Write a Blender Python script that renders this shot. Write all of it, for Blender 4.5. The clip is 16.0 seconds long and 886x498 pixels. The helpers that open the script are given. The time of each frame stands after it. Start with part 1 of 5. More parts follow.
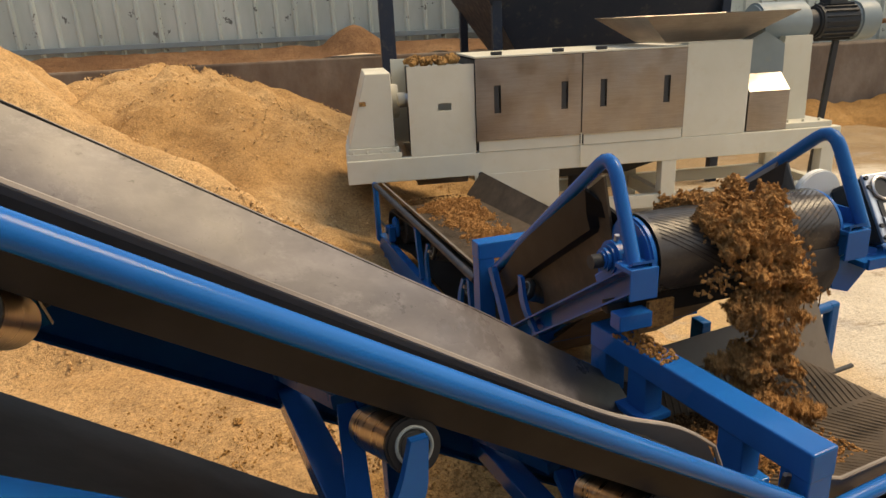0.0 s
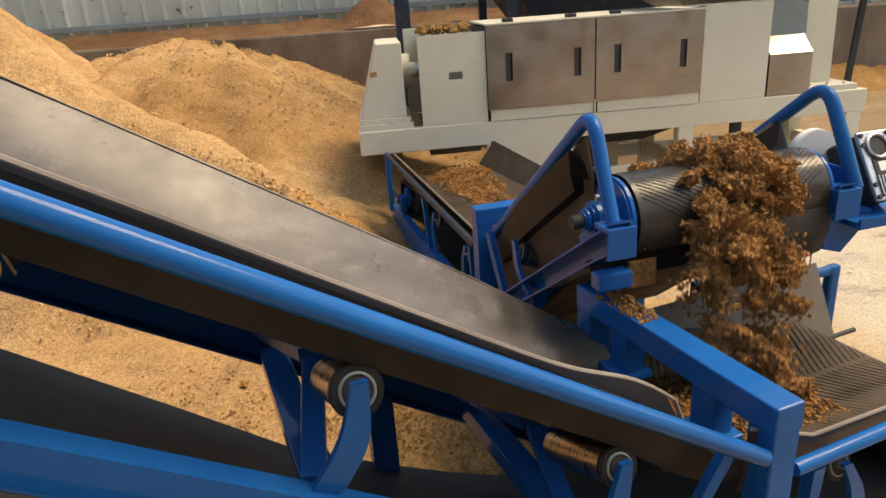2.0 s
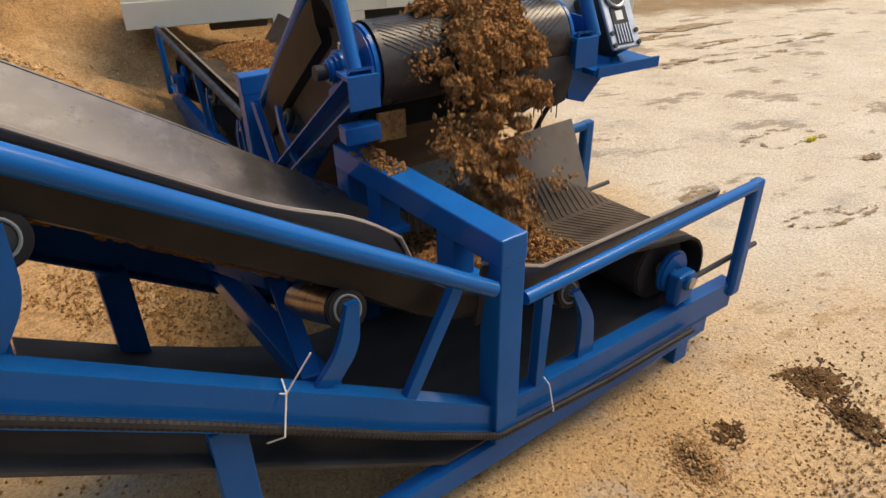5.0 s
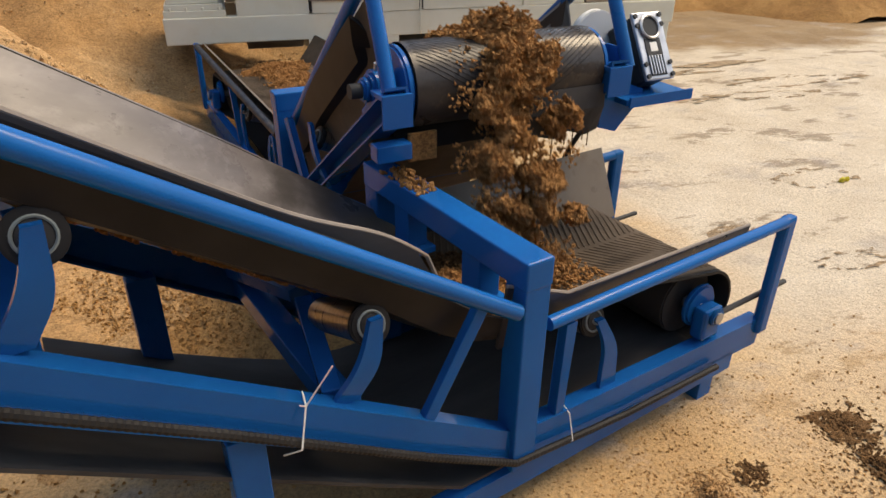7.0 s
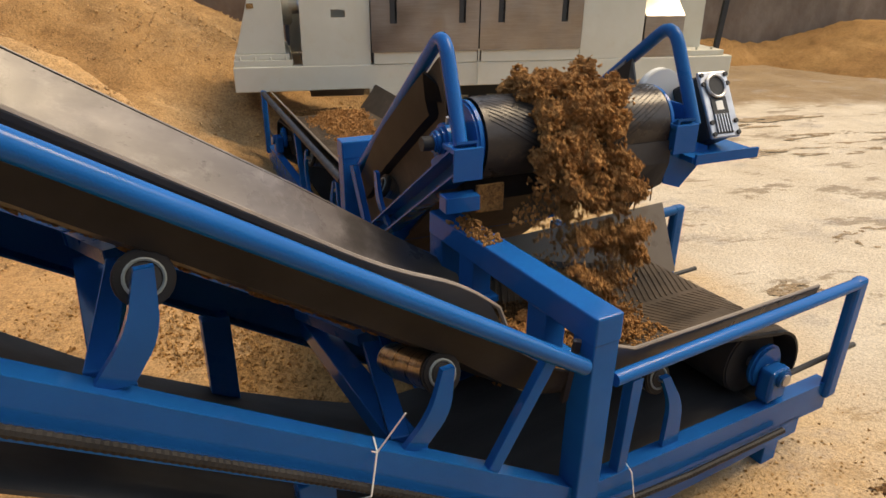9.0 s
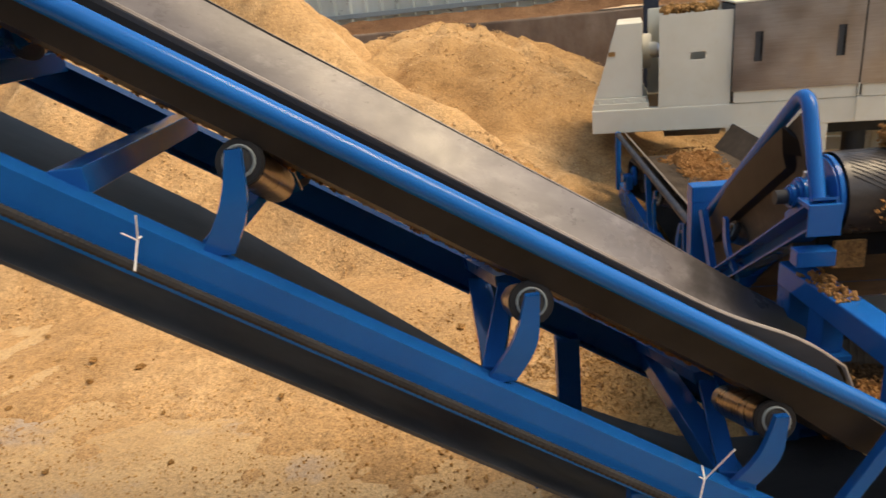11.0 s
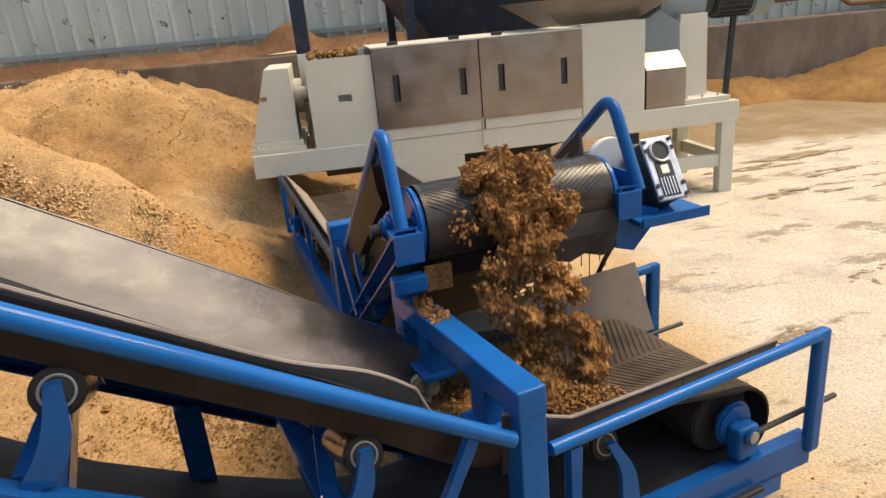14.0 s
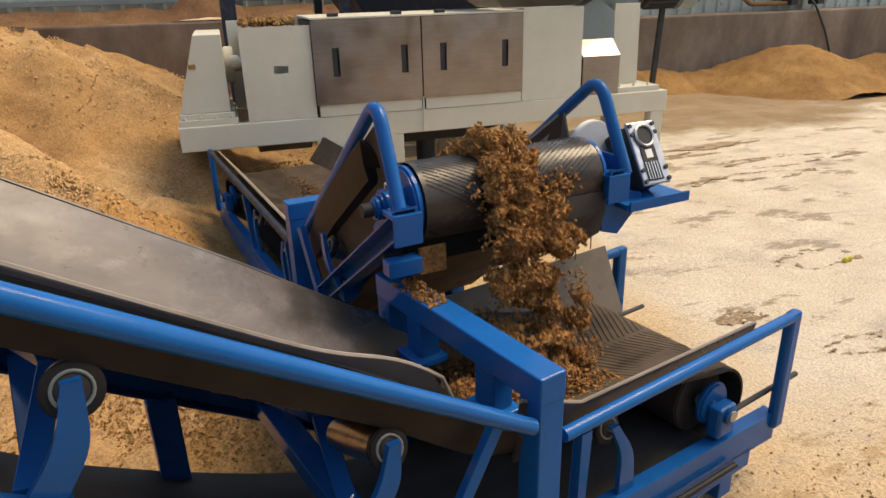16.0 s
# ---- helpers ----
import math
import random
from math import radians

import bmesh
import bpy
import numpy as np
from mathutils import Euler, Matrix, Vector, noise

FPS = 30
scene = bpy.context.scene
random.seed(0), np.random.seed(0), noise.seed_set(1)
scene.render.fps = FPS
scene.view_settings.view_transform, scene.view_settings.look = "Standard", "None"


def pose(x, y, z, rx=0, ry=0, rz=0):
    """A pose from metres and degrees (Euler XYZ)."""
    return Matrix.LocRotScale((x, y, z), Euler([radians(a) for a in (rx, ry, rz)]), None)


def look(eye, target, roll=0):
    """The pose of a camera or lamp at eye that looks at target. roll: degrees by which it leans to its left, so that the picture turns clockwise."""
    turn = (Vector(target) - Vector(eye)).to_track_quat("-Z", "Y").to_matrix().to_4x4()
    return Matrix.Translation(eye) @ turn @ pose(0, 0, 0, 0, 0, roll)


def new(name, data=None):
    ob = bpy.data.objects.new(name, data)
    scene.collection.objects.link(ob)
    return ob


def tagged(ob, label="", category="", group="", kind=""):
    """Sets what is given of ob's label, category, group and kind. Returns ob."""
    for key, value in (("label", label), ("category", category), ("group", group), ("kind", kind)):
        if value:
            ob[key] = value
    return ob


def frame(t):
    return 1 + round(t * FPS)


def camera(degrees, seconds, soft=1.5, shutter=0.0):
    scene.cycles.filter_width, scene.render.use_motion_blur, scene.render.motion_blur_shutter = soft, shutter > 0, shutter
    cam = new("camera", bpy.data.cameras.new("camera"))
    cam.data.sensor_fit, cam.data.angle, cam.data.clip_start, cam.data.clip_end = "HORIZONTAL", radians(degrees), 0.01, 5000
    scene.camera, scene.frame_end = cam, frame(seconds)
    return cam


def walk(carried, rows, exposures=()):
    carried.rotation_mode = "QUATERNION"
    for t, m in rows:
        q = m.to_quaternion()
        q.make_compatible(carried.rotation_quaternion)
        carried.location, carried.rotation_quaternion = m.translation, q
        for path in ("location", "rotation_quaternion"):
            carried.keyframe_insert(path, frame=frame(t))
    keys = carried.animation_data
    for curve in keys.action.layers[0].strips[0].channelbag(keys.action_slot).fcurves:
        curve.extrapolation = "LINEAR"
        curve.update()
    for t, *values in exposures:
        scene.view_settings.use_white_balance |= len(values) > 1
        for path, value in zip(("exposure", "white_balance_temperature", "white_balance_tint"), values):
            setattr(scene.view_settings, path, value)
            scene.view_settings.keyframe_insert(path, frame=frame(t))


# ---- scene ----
cam = camera(67.4, 16.0, shutter=0.2)
PATH = [
    (0, (0.22, 1.377, 1.962), (0.472, 3.254, 1.317), -2.8),
    (0.5, (0.261, 1.353, 1.959), (0.462, 3.236, 1.317), -2.9),
    (1, (0.335, 1.319, 1.945), (0.433, 3.202, 1.279), -4.0),
    (1.5, (0.376, 1.317, 1.933), (0.493, 3.197, 1.261), -5.4),
    (2, (0.376, 1.315, 1.923), (0.526, 3.178, 1.212), -4.2),
    (2.5, (0.396, 1.311, 1.913), (0.685, 3.143, 1.166), -3.1),
    (3, (0.436, 1.31, 1.895), (0.84, 3.101, 1.103), -3.1),
    (3.5, (0.508, 1.312, 1.853), (1.094, 3.011, 0.983), -2.3),
    (4, (0.587, 1.295, 1.792), (1.165, 2.904, 0.786), -1.4),
    (6.3, (0.637, 1.278, 1.745), (1.233, 2.915, 0.763), -0.5),
    (6.5, (0.629, 1.284, 1.742), (1.212, 2.931, 0.769), -0.2),
    (7, (0.614, 1.28, 1.745), (1.158, 2.959, 0.804), 0.6),
    (7.5, (0.59, 1.284, 1.759), (1.063, 3.002, 0.853), 0.7),
    (8, (0.586, 1.275, 1.771), (1.046, 3.013, 0.895), 1.0),
    (8.2, (0.582, 1.278, 1.772), (1.048, 3.015, 0.896), 1.3),
    (10.3, (0.466, 1.278, 1.793), (0.418, 3.149, 1.088), -5.3),
    (10.5, (0.483, 1.166, 1.877), (0.189, 3.009, 1.158), -6.8),
    (11, (0.501, 1.009, 1.921), (-0.04, 2.804, 1.224), -6.2),
    (11.5, (0.532, 0.98, 1.958), (-0.426, 2.641, 1.389), -8.9),
    (12, (0.667, 1.06, 1.954), (-0.182, 2.771, 1.361), -10.3),
    (12.5, (0.799, 1.138, 1.908), (0.587, 3.038, 1.322), -6.7),
    (13, (0.827, 1.106, 1.91), (0.836, 3.031, 1.369), -5.7),
    (13.5, (0.856, 1.09, 1.893), (1.009, 2.976, 1.245), -5.3),
    (14, (0.881, 1.112, 1.886), (1.163, 2.979, 1.225), -5.3),
    (14.5, (0.887, 1.155, 1.876), (1.139, 3.02, 1.198), -4.6),
    (15, (0.817, 1.183, 1.88), (1.131, 3.04, 1.208), -2.9),
    (15.5, (0.657, 1.169, 1.895), (1.164, 2.989, 1.24), -0.9),
    (16, (0.599, 1.271, 1.87), (1.154, 3.049, 1.142), -1.6),
]
walk(cam, [(t, look(eye, target, roll)) for t, eye, target, roll in PATH],
     exposures=[(0.0, 1.12, 10000, 9), (1.5, 1.25, 9800, 9), (3.0, 1.2, 8800, 9), (4.0, 1.05, 8300, 10), (8.0, 1.07, 8700, 10), (10.3, 1.1, 9800, 10), (11.0, 1.32, 9100, 10), (11.5, 1.58, 8200, 8), (12.0, 1.42, 8800, 9), (12.5, 1.62, 8200, 8), (13.0, 1.8, 8000, 8), (13.5, 1.45, 8700, 9), (14.5, 1.32, 8700, 9), (16.0, 1.12, 9000, 10)])

# ---------------------------------------------------------------- light
world = bpy.data.worlds.new("yard_sky")
scene.world = world
world.use_nodes = True
wn = world.node_tree
sky = wn.nodes.new("ShaderNodeTexSky")
sky.sky_type = "NISHITA"
sky.sun_disc = False
SUN_EL, SUN_AZ = 58.0, 86.0      # azimuth: degrees clockwise from +y
sky.sun_elevation, sky.sun_rotation = radians(SUN_EL), radians(SUN_AZ)
wn.nodes["Background"].inputs["Strength"].default_value = 0.15
wn.links.new(sky.outputs["Color"], wn.nodes["Background"].inputs["Color"])
sun = new("sun", bpy.data.lights.new("sun", "SUN"))
sun.data.energy, sun.data.angle, sun.data.color = 1.55, radians(30), (1.0, 0.90, 0.76)
sd = Vector((math.sin(radians(SUN_AZ)) * math.cos(radians(SUN_EL)), math.cos(radians(SUN_AZ)) * math.cos(radians(SUN_EL)), math.sin(radians(SUN_EL))))
sun.matrix_world = look(sd * 30, (0, 0, 0))


# ---------------------------------------------------------------- materials
class Mat:
    """A small builder of node materials."""

    def __init__(self, name, rough=0.6, metal=0.0):
        self.m = bpy.data.materials.new(name)
        self.m.use_nodes = True
        self.t = self.m.node_tree
        self.b = self.t.nodes["Principled BSDF"]
        self.b.inputs["Roughness"].default_value = rough
        self.b.inputs["Metallic"].default_value = metal
        self.co = self.t.nodes.new("ShaderNodeTexCoord").outputs["Object"]

    def node(self, kind, **kw):
        n = self.t.nodes.new(kind)
        for k, val in kw.items():
            n.inputs[k.replace("_", " ")].default_value = val
        return n

    def stretched(self, sx, sy, sz):
        mp = self.t.nodes.new("ShaderNodeMapping")
        mp.inputs["Scale"].default_value = (sx, sy, sz)
        self.t.links.new(self.co, mp.inputs["Vector"])
        return mp.outputs["Vector"]

    def noise(self, scale, detail=4.0, rough=0.55, vec=None):
        n = self.node("ShaderNodeTexNoise", Scale=scale, Detail=detail, Roughness=rough)
        self.t.links.new(vec or self.co, n.inputs["Vector"])
        return n.outputs["Fac"]

    def ramp(self, fac, stops):
        r = self.t.nodes.new("ShaderNodeValToRGB")
        e = r.color_ramp.elements
        while len(e) < len(stops):
            e.new(0.5)
        for el, (p, c) in zip(e, stops):
            el.position, el.color = p, (*c, 1) if len(c) == 3 else c
        self.t.links.new(fac, r.inputs["Fac"])
        return r.outputs["Color"]

    def mix(self, fac, a, b, mode="MIX"):
        n = self.t.nodes.new("ShaderNodeMix")
        n.data_type, n.blend_type = "RGBA", mode
        for sock, val in ((n.inputs[0], fac), (n.inputs[6], a), (n.inputs[7], b)):
            if isinstance(val, (int, float)):
                sock.default_value = val
            elif isinstance(val, tuple):
                sock.default_value = (*val, 1)
            else:
                self.t.links.new(val, sock)
        return n.outputs[2]

    def range(self, fac, a, b, c, d):
        n = self.node("ShaderNodeMapRange")
        self.t.links.new(fac, n.inputs["Value"])
        for k, val in zip(("From Min", "From Max", "To Min", "To Max"), (a, b, c, d)):
            n.inputs[k].default_value = val
        return n.outputs["Result"]

    def color(self, c):
        if isinstance(c, tuple):
            self.b.inputs["Base Color"].default_value = (*c, 1)
        else:
            self.t.links.new(c, self.b.inputs["Base Color"])
        return self

    def rough(self, r):
        self.t.links.new(r, self.b.inputs["Roughness"])
        return self

    def bump(self, height, strength=0.4, dist=0.01):
        n = self.node("ShaderNodeBump", Strength=strength, Distance=dist)
        self.t.links.new(height, n.inputs["Height"])
        old = self.b.inputs["Normal"].links
        if old:
            self.t.links.new(old[0].from_socket, n.inputs["Normal"])
        self.t.links.new(n.outputs["Normal"], self.b.inputs["Normal"])
        return self


def paint(name, c, worn, rough=0.32, dust=(0.42, 0.3, 0.17), dust_amount=0.25, gloss=0.2):
    k = Mat(name, rough)
    big, fine = k.noise(2.3, 5, 0.6), k.noise(38, 4, 0.6)
    col = k.mix(k.range(big, 0.35, 0.7, 0, 1), c, worn)
    col = k.mix(k.range(k.noise(9, 6, 0.7), 0.56, 0.78, 0, dust_amount), col, dust)
    k.color(col).rough(k.range(k.noise(14, 4), 0.3, 0.7, rough - 0.08, rough + 0.14))
    k.bump(fine, 0.06, 0.002)
    k.b.inputs["Specular IOR Level"].default_value = gloss
    return k.m


BLUE = paint("blue_paint", (0.0, 0.104, 0.36), (0.0, 0.080, 0.285), 0.12, dust_amount=0.02, gloss=0.17)
BLUE_DUSTY = paint("dusty_blue_paint", (0.0, 0.092, 0.29), (0.002, 0.066, 0.21), 0.30, dust_amount=0.10, gloss=0.12)
CREAM = paint("cream_paint", (0.61, 0.585, 0.49), (0.56, 0.525, 0.42), 0.42, (0.5, 0.38, 0.2), 0.22)
NAVY = paint("navy_paint", (0.020, 0.028, 0.045), (0.028, 0.034, 0.048), 0.45, dust_amount=0.18)
PLATE = paint("worn_grey_rubber", (0.165, 0.142, 0.122), (0.11, 0.092, 0.078), 0.34, (0.10, 0.065, 0.04), 0.6)
DUSTED = paint("sawdust_dusted_rubber", (0.30, 0.255, 0.205), (0.21, 0.172, 0.135), 0.6, (0.40, 0.29, 0.18), 0.5)
FRAYED = paint("frayed_rubber_edge", (0.27, 0.235, 0.205), (0.12, 0.10, 0.088), 0.7, (0.33, 0.25, 0.17), 0.4)
GREY = paint("grey_green_paint", (0.22, 0.26, 0.27), (0.18, 0.22, 0.23), 0.45, dust_amount=0.2)


def rubber():
    """The smooth carrying side: slick, scuffed in long pale smears, blacker towards the foot of the incline."""
    k = Mat("black_rubber", 0.4)
    streak = k.noise(2.6, 6, 0.6, k.stretched(0.6, 3.0, 3.0))
    col = k.ramp(streak, [(0.25, (0.074, 0.065, 0.064)), (0.55, (0.122, 0.108, 0.106)), (0.8, (0.185, 0.165, 0.162))])
    smear = k.range(k.noise(5.5, 9, 0.78, k.stretched(0.9, 2.0, 2.0)), 0.53, 0.66, 0, 0.45)
    col = k.mix(smear, col, (0.225, 0.202, 0.199))
    nick = k.range(k.noise(17, 8, 0.8, k.stretched(0.7, 2.4, 2.4)), 0.60, 0.66, 0, 0.7)
    col = k.mix(nick, col, (0.03, 0.027, 0.026))
    col = k.mix(k.range(k.noise(1.7, 6, 0.7), 0.52, 0.74, 0, 0.55), col, (0.045, 0.036, 0.033))
    sep = k.t.nodes.new("ShaderNodeSeparateXYZ")
    k.t.links.new(k.co, sep.inputs[0])
    edge = k.node("ShaderNodeMath")
    k.t.links.new(sep.outputs[0], edge.inputs[0])
    k.t.links.new(k.noise(4.0, 6, 0.7), edge.inputs[1])
    col = k.mix(k.range(edge.outputs[0], 0.03, 0.28, 0, 0.75), col, (0.022, 0.019, 0.017))
    k.color(col).rough(k.range(k.noise(3.0, 7, 0.7), 0.34, 0.64, 0.22, 0.46))
    k.bump(k.noise(6, 5, 0.6), 0.25, 0.004).bump(k.noise(60, 4), 0.10, 0.002)
    k.b.inputs["Specular IOR Level"].default_value = 0.36
    return k.m


RUBBER = rubber()


def rubber_plain():
    k = Mat("belt_rubber", 0.40)
    col = k.ramp(k.noise(5, 6), [(0.3, (0.017, 0.0165, 0.017)), (0.75, (0.034, 0.033, 0.033))])
    k.color(col).bump(k.noise(45, 4), 0.15, 0.002)
    k.b.inputs["Specular IOR Level"].default_value = 0.09
    return k.m


BELT = rubber_plain()


# A lighter grey than the carrying belt's rubber.
def rubber_grey():
    k = Mat("grey_belt_rubber", 0.6)
    col = k.ramp(k.noise(2.5, 6, 0.6, k.stretched(0.5, 2, 2)), [(0.3, (0.030, 0.029, 0.030)), (0.75, (0.072, 0.070, 0.069))])
    k.color(col).bump(k.noise(70, 4), 0.15, 0.002)
    k.b.inputs["Specular IOR Level"].default_value = 0.22
    return k.m


BELT_BACK = rubber_grey()


def rubber_wet():
    """Slick wet belt over the head drum, with smears of pulp."""
    k = Mat("wet_belt", 0.3)
    col = k.ramp(k.noise(4, 6, 0.65, k.stretched(2.5, 0.8, 2.5)), [(0.3, (0.022, 0.019, 0.018)), (0.7, (0.060, 0.052, 0.047))])
    col = k.mix(k.range(k.noise(13, 7, 0.75), 0.56, 0.70, 0, 0.6), col, (0.17, 0.115, 0.07))
    k.color(col).rough(k.range(k.noise(5, 6, 0.7), 0.35, 0.65, 0.20, 0.48))
    k.bump(k.noise(30, 5, 0.7), 0.25, 0.003)
    k.b.inputs["Specular IOR Level"].default_value = 0.32
    return k.m


WET_BELT = rubber_wet()


def rubber_dusty():
    k = Mat("pulp_stained_belt", 0.75)
    col = k.ramp(k.noise(6, 7, 0.65), [(0.3, (0.042, 0.030, 0.020)), (0.55, (0.072, 0.052, 0.036)), (0.8, (0.120, 0.087, 0.059))])
    k.color(col).bump(k.noise(50, 5), 0.3, 0.003)
    k.b.inputs["Specular IOR Level"].default_value = 0.25
    return k.m


BELT_DUSTY = rubber_dusty()


def steel():
    k = Mat("brushed_stainless_steel", 0.34, 1.0)
    fine = k.noise(6, 6, 0.65, k.stretched(1.0, 1.0, 26))
    blot = k.noise(2.4, 6, 0.6)
    col = k.ramp(blot, [(0.3, (0.25, 0.215, 0.19)), (0.7, (0.40, 0.36, 0.325))])
    k.color(k.mix(0.3, col, k.ramp(fine, [(0.3, (0.30, 0.27, 0.245)), (0.7, (0.55, 0.51, 0.48))])))
    k.rough(k.range(k.noise(5, 5), 0.3, 0.7, 0.28, 0.48)).bump(fine, 0.04, 0.002)
    return k.m


STEEL = steel()


def bright_steel():
    k = Mat("worn_roller_steel", 0.3, 1.0)
    ring = k.noise(9, 5, 0.6, k.stretched(1, 9, 1))
    k.color(k.ramp(ring, [(0.3, (0.34, 0.27, 0.21)), (0.7, (0.62, 0.55, 0.48))])).rough(k.range(ring, 0.3, 0.7, 0.22, 0.45))
    return k.m


ROLLER = bright_steel()


def alloy():
    k = Mat("cast_aluminium", 0.42, 0.9)
    k.color(k.ramp(k.noise(12, 5), [(0.3, (0.36, 0.37, 0.39)), (0.7, (0.56, 0.57, 0.59))])).bump(k.noise(90, 3), 0.15, 0.001)
    return k.m


ALLOY = alloy()
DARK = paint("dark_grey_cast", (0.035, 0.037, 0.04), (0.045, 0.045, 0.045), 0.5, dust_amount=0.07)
WHITE = paint("white_plastic", (0.75, 0.75, 0.72), (0.68, 0.68, 0.65), 0.45, dust_amount=0.1)
YELLOWED = paint("yellowed_nylon", (0.42, 0.36, 0.2), (0.34, 0.28, 0.15), 0.5, dust_amount=0.4)


def sawdust(name, a, b, c, relief=1.0):
    k = Mat(name, 0.95)
    k.b.inputs["Specular IOR Level"].default_value = 0.15
    big, mid, grain = k.noise(0.7, 6, 0.6), k.noise(5.5, 6, 0.65), k.noise(75, 5, 0.8)
    chip = k.noise(26, 6, 0.75)
    col = k.ramp(big, [(0.32, a), (0.55, b), (0.72, c)])
    col = k.mix(k.range(mid, 0.42, 0.7, 0, 0.6), col, a)
    col = k.mix(0.75, col, k.ramp(grain, [(0.34, (0.28, 0.25, 0.22)), (0.48, (0.92, 0.92, 0.92)), (0.66, (1.5, 1.45, 1.35))]), "MULTIPLY")
    col = k.mix(0.7, col, k.ramp(chip, [(0.30, (0.42, 0.38, 0.34)), (0.46, (0.96, 0.95, 0.94)), (0.70, (1.32, 1.28, 1.2))]), "MULTIPLY")
    k.color(col)
    k.bump(mid, 0.5 * relief, 0.05).bump(chip, 0.8 * relief, 0.018).bump(grain, 0.7 * relief, 0.004)
    return k.m


PULP = sawdust("dry_sawdust", (0.345, 0.199, 0.090), (0.495, 0.314, 0.159), (0.570, 0.390, 0.218))
PULP_PALE = sawdust("pale_sawdust_crumbs", (0.46, 0.285, 0.140), (0.60, 0.40, 0.215), (0.66, 0.47, 0.27))
# Darker copy of the dry sawdust: the rear heap's shading, put into its colour.
PULP_SHADED = sawdust("shaded_sawdust", (0.265, 0.146, 0.061), (0.415, 0.252, 0.118), (0.505, 0.332, 0.174))
PULP_BROWN = sawdust("brown_sawdust", (0.30, 0.16, 0.060), (0.43, 0.245, 0.10), (0.52, 0.32, 0.145))
PULP_DARK = sawdust("damp_sawdust", (0.22, 0.115, 0.045), (0.34, 0.19, 0.075), (0.42, 0.25, 0.11))
DIRT = sawdust("reddish_dirt", (0.15, 0.075, 0.04), (0.24, 0.13, 0.07), (0.32, 0.19, 0.105))
SPILL = sawdust("trodden_wet_pulp", (0.085, 0.045, 0.020), (0.16, 0.088, 0.040), (0.25, 0.15, 0.075))
WET = sawdust("wet_fibrous_pulp", (0.27, 0.128, 0.050), (0.46, 0.240, 0.094), (0.62, 0.365, 0.155), 1.2)


def ground_material():
    """Concrete yard: pale crusted slurry to the east, a drift of sawdust to the west, brown earth far off."""
    k = Mat("yard_floor", 0.8)
    sep = k.t.nodes.new("ShaderNodeSeparateXYZ")
    k.t.links.new(k.co, sep.inputs[0])
    x, y = sep.outputs[0], sep.outputs[1]

    def math(op, a, b):
        n = k.t.nodes.new("ShaderNodeMath")
        n.operation = op
        for s, val in zip(n.inputs, (a, b)):
            if isinstance(val, (int, float)):
                s.default_value = val
            else:
                k.t.links.new(val, s)
        return n.outputs[0]
    wob = k.noise(0.55, 5, 0.6)
    grain = k.noise(70, 5, 0.8)
    fleck = k.noise(38, 4, 0.75)
    blot = k.noise(1.3, 7, 0.68)
    crust = k.ramp(k.noise(2.2, 7, 0.65), [(0.25, (0.45, 0.37, 0.275)), (0.5, (0.55, 0.475, 0.37)), (0.75, (0.62, 0.55, 0.45))])
    stain = k.range(k.noise(1.6, 8, 0.72, k.stretched(0.7, 1.6, 1)), 0.56, 0.60, 0, 0.8)
    crust = k.mix(stain, crust, (0.23, 0.17, 0.11))
    dust = k.ramp(blot, [(0.28, (0.38, 0.23, 0.10)), (0.5, (0.49, 0.315, 0.15)), (0.75, (0.56, 0.40, 0.22))])
    earth = k.ramp(k.noise(0.8, 7, 0.7), [(0.3, (0.19, 0.118, 0.056)), (0.55, (0.275, 0.182, 0.093)), (0.75, (0.37, 0.265, 0.158))])
    # sawdust west of a wandering line; earth north of another
    west = k.range(math("ADD", math("ADD", x, math("MULTIPLY", y, -0.05)), math("MULTIPLY", wob, -2.6)), 0.95, 1.6, 1, 0)
    north = k.range(math("ADD", math("ADD", y, math("MULTIPLY", x, -0.10)), math("MULTIPLY", wob, -3.0)), 6.1, 6.6, 0, 1)
    col = k.mix(north, crust, earth)
    south = k.range(math("ADD", math("ADD", y, math("MULTIPLY", x, 0.12)), math("MULTIPLY", wob, -1.4)), 2.1, 3.1, 0.7, 0)
    col = k.mix(south, col, dust)
    col = k.mix(west, col, dust)
    bare = k.range(k.noise(1.6, 6, 0.65, k.stretched(1, 1.6, 1)), 0.56, 0.68, 0, 0.6)
    col = k.mix(bare, col, (0.33, 0.29, 0.26))
    col = k.mix(0.7, col, k.ramp(grain, [(0.34, (0.40, 0.37, 0.33)), (0.48, (0.95, 0.95, 0.95)), (0.66, (1.4, 1.36, 1.28))]), "MULTIPLY")
    col = k.mix(k.range(fleck, 0.66, 0.74, 0, 0.45), col, (0.20, 0.12, 0.06))
    k.color(col)
    k.rough(k.range(blot, 0.35, 0.7, 0.55, 0.95))
    k.bump(blot, 0.35, 0.04).bump(k.noise(16, 6, 0.7), 0.6, 0.035).bump(fleck, 0.6, 0.012).bump(grain, 0.7, 0.005)
    return k.m


GROUND = ground_material()


def wall_concrete():
    k = Mat("stained_concrete", 0.85)
    col = k.ramp(k.noise(0.9, 7, 0.65, k.stretched(1, 1, 0.5)), [(0.28, (0.075, 0.052, 0.038)), (0.5, (0.17, 0.122, 0.088)), (0.75, (0.30, 0.24, 0.185))])
    k.color(k.mix(k.range(k.noise(4, 6, 0.7), 0.5, 0.75, 0, 0.6), col, (0.16, 0.10, 0.06)))
    k.bump(k.noise(9, 6), 0.4, 0.02)
    return k.m


CONCRETE = wall_concrete()


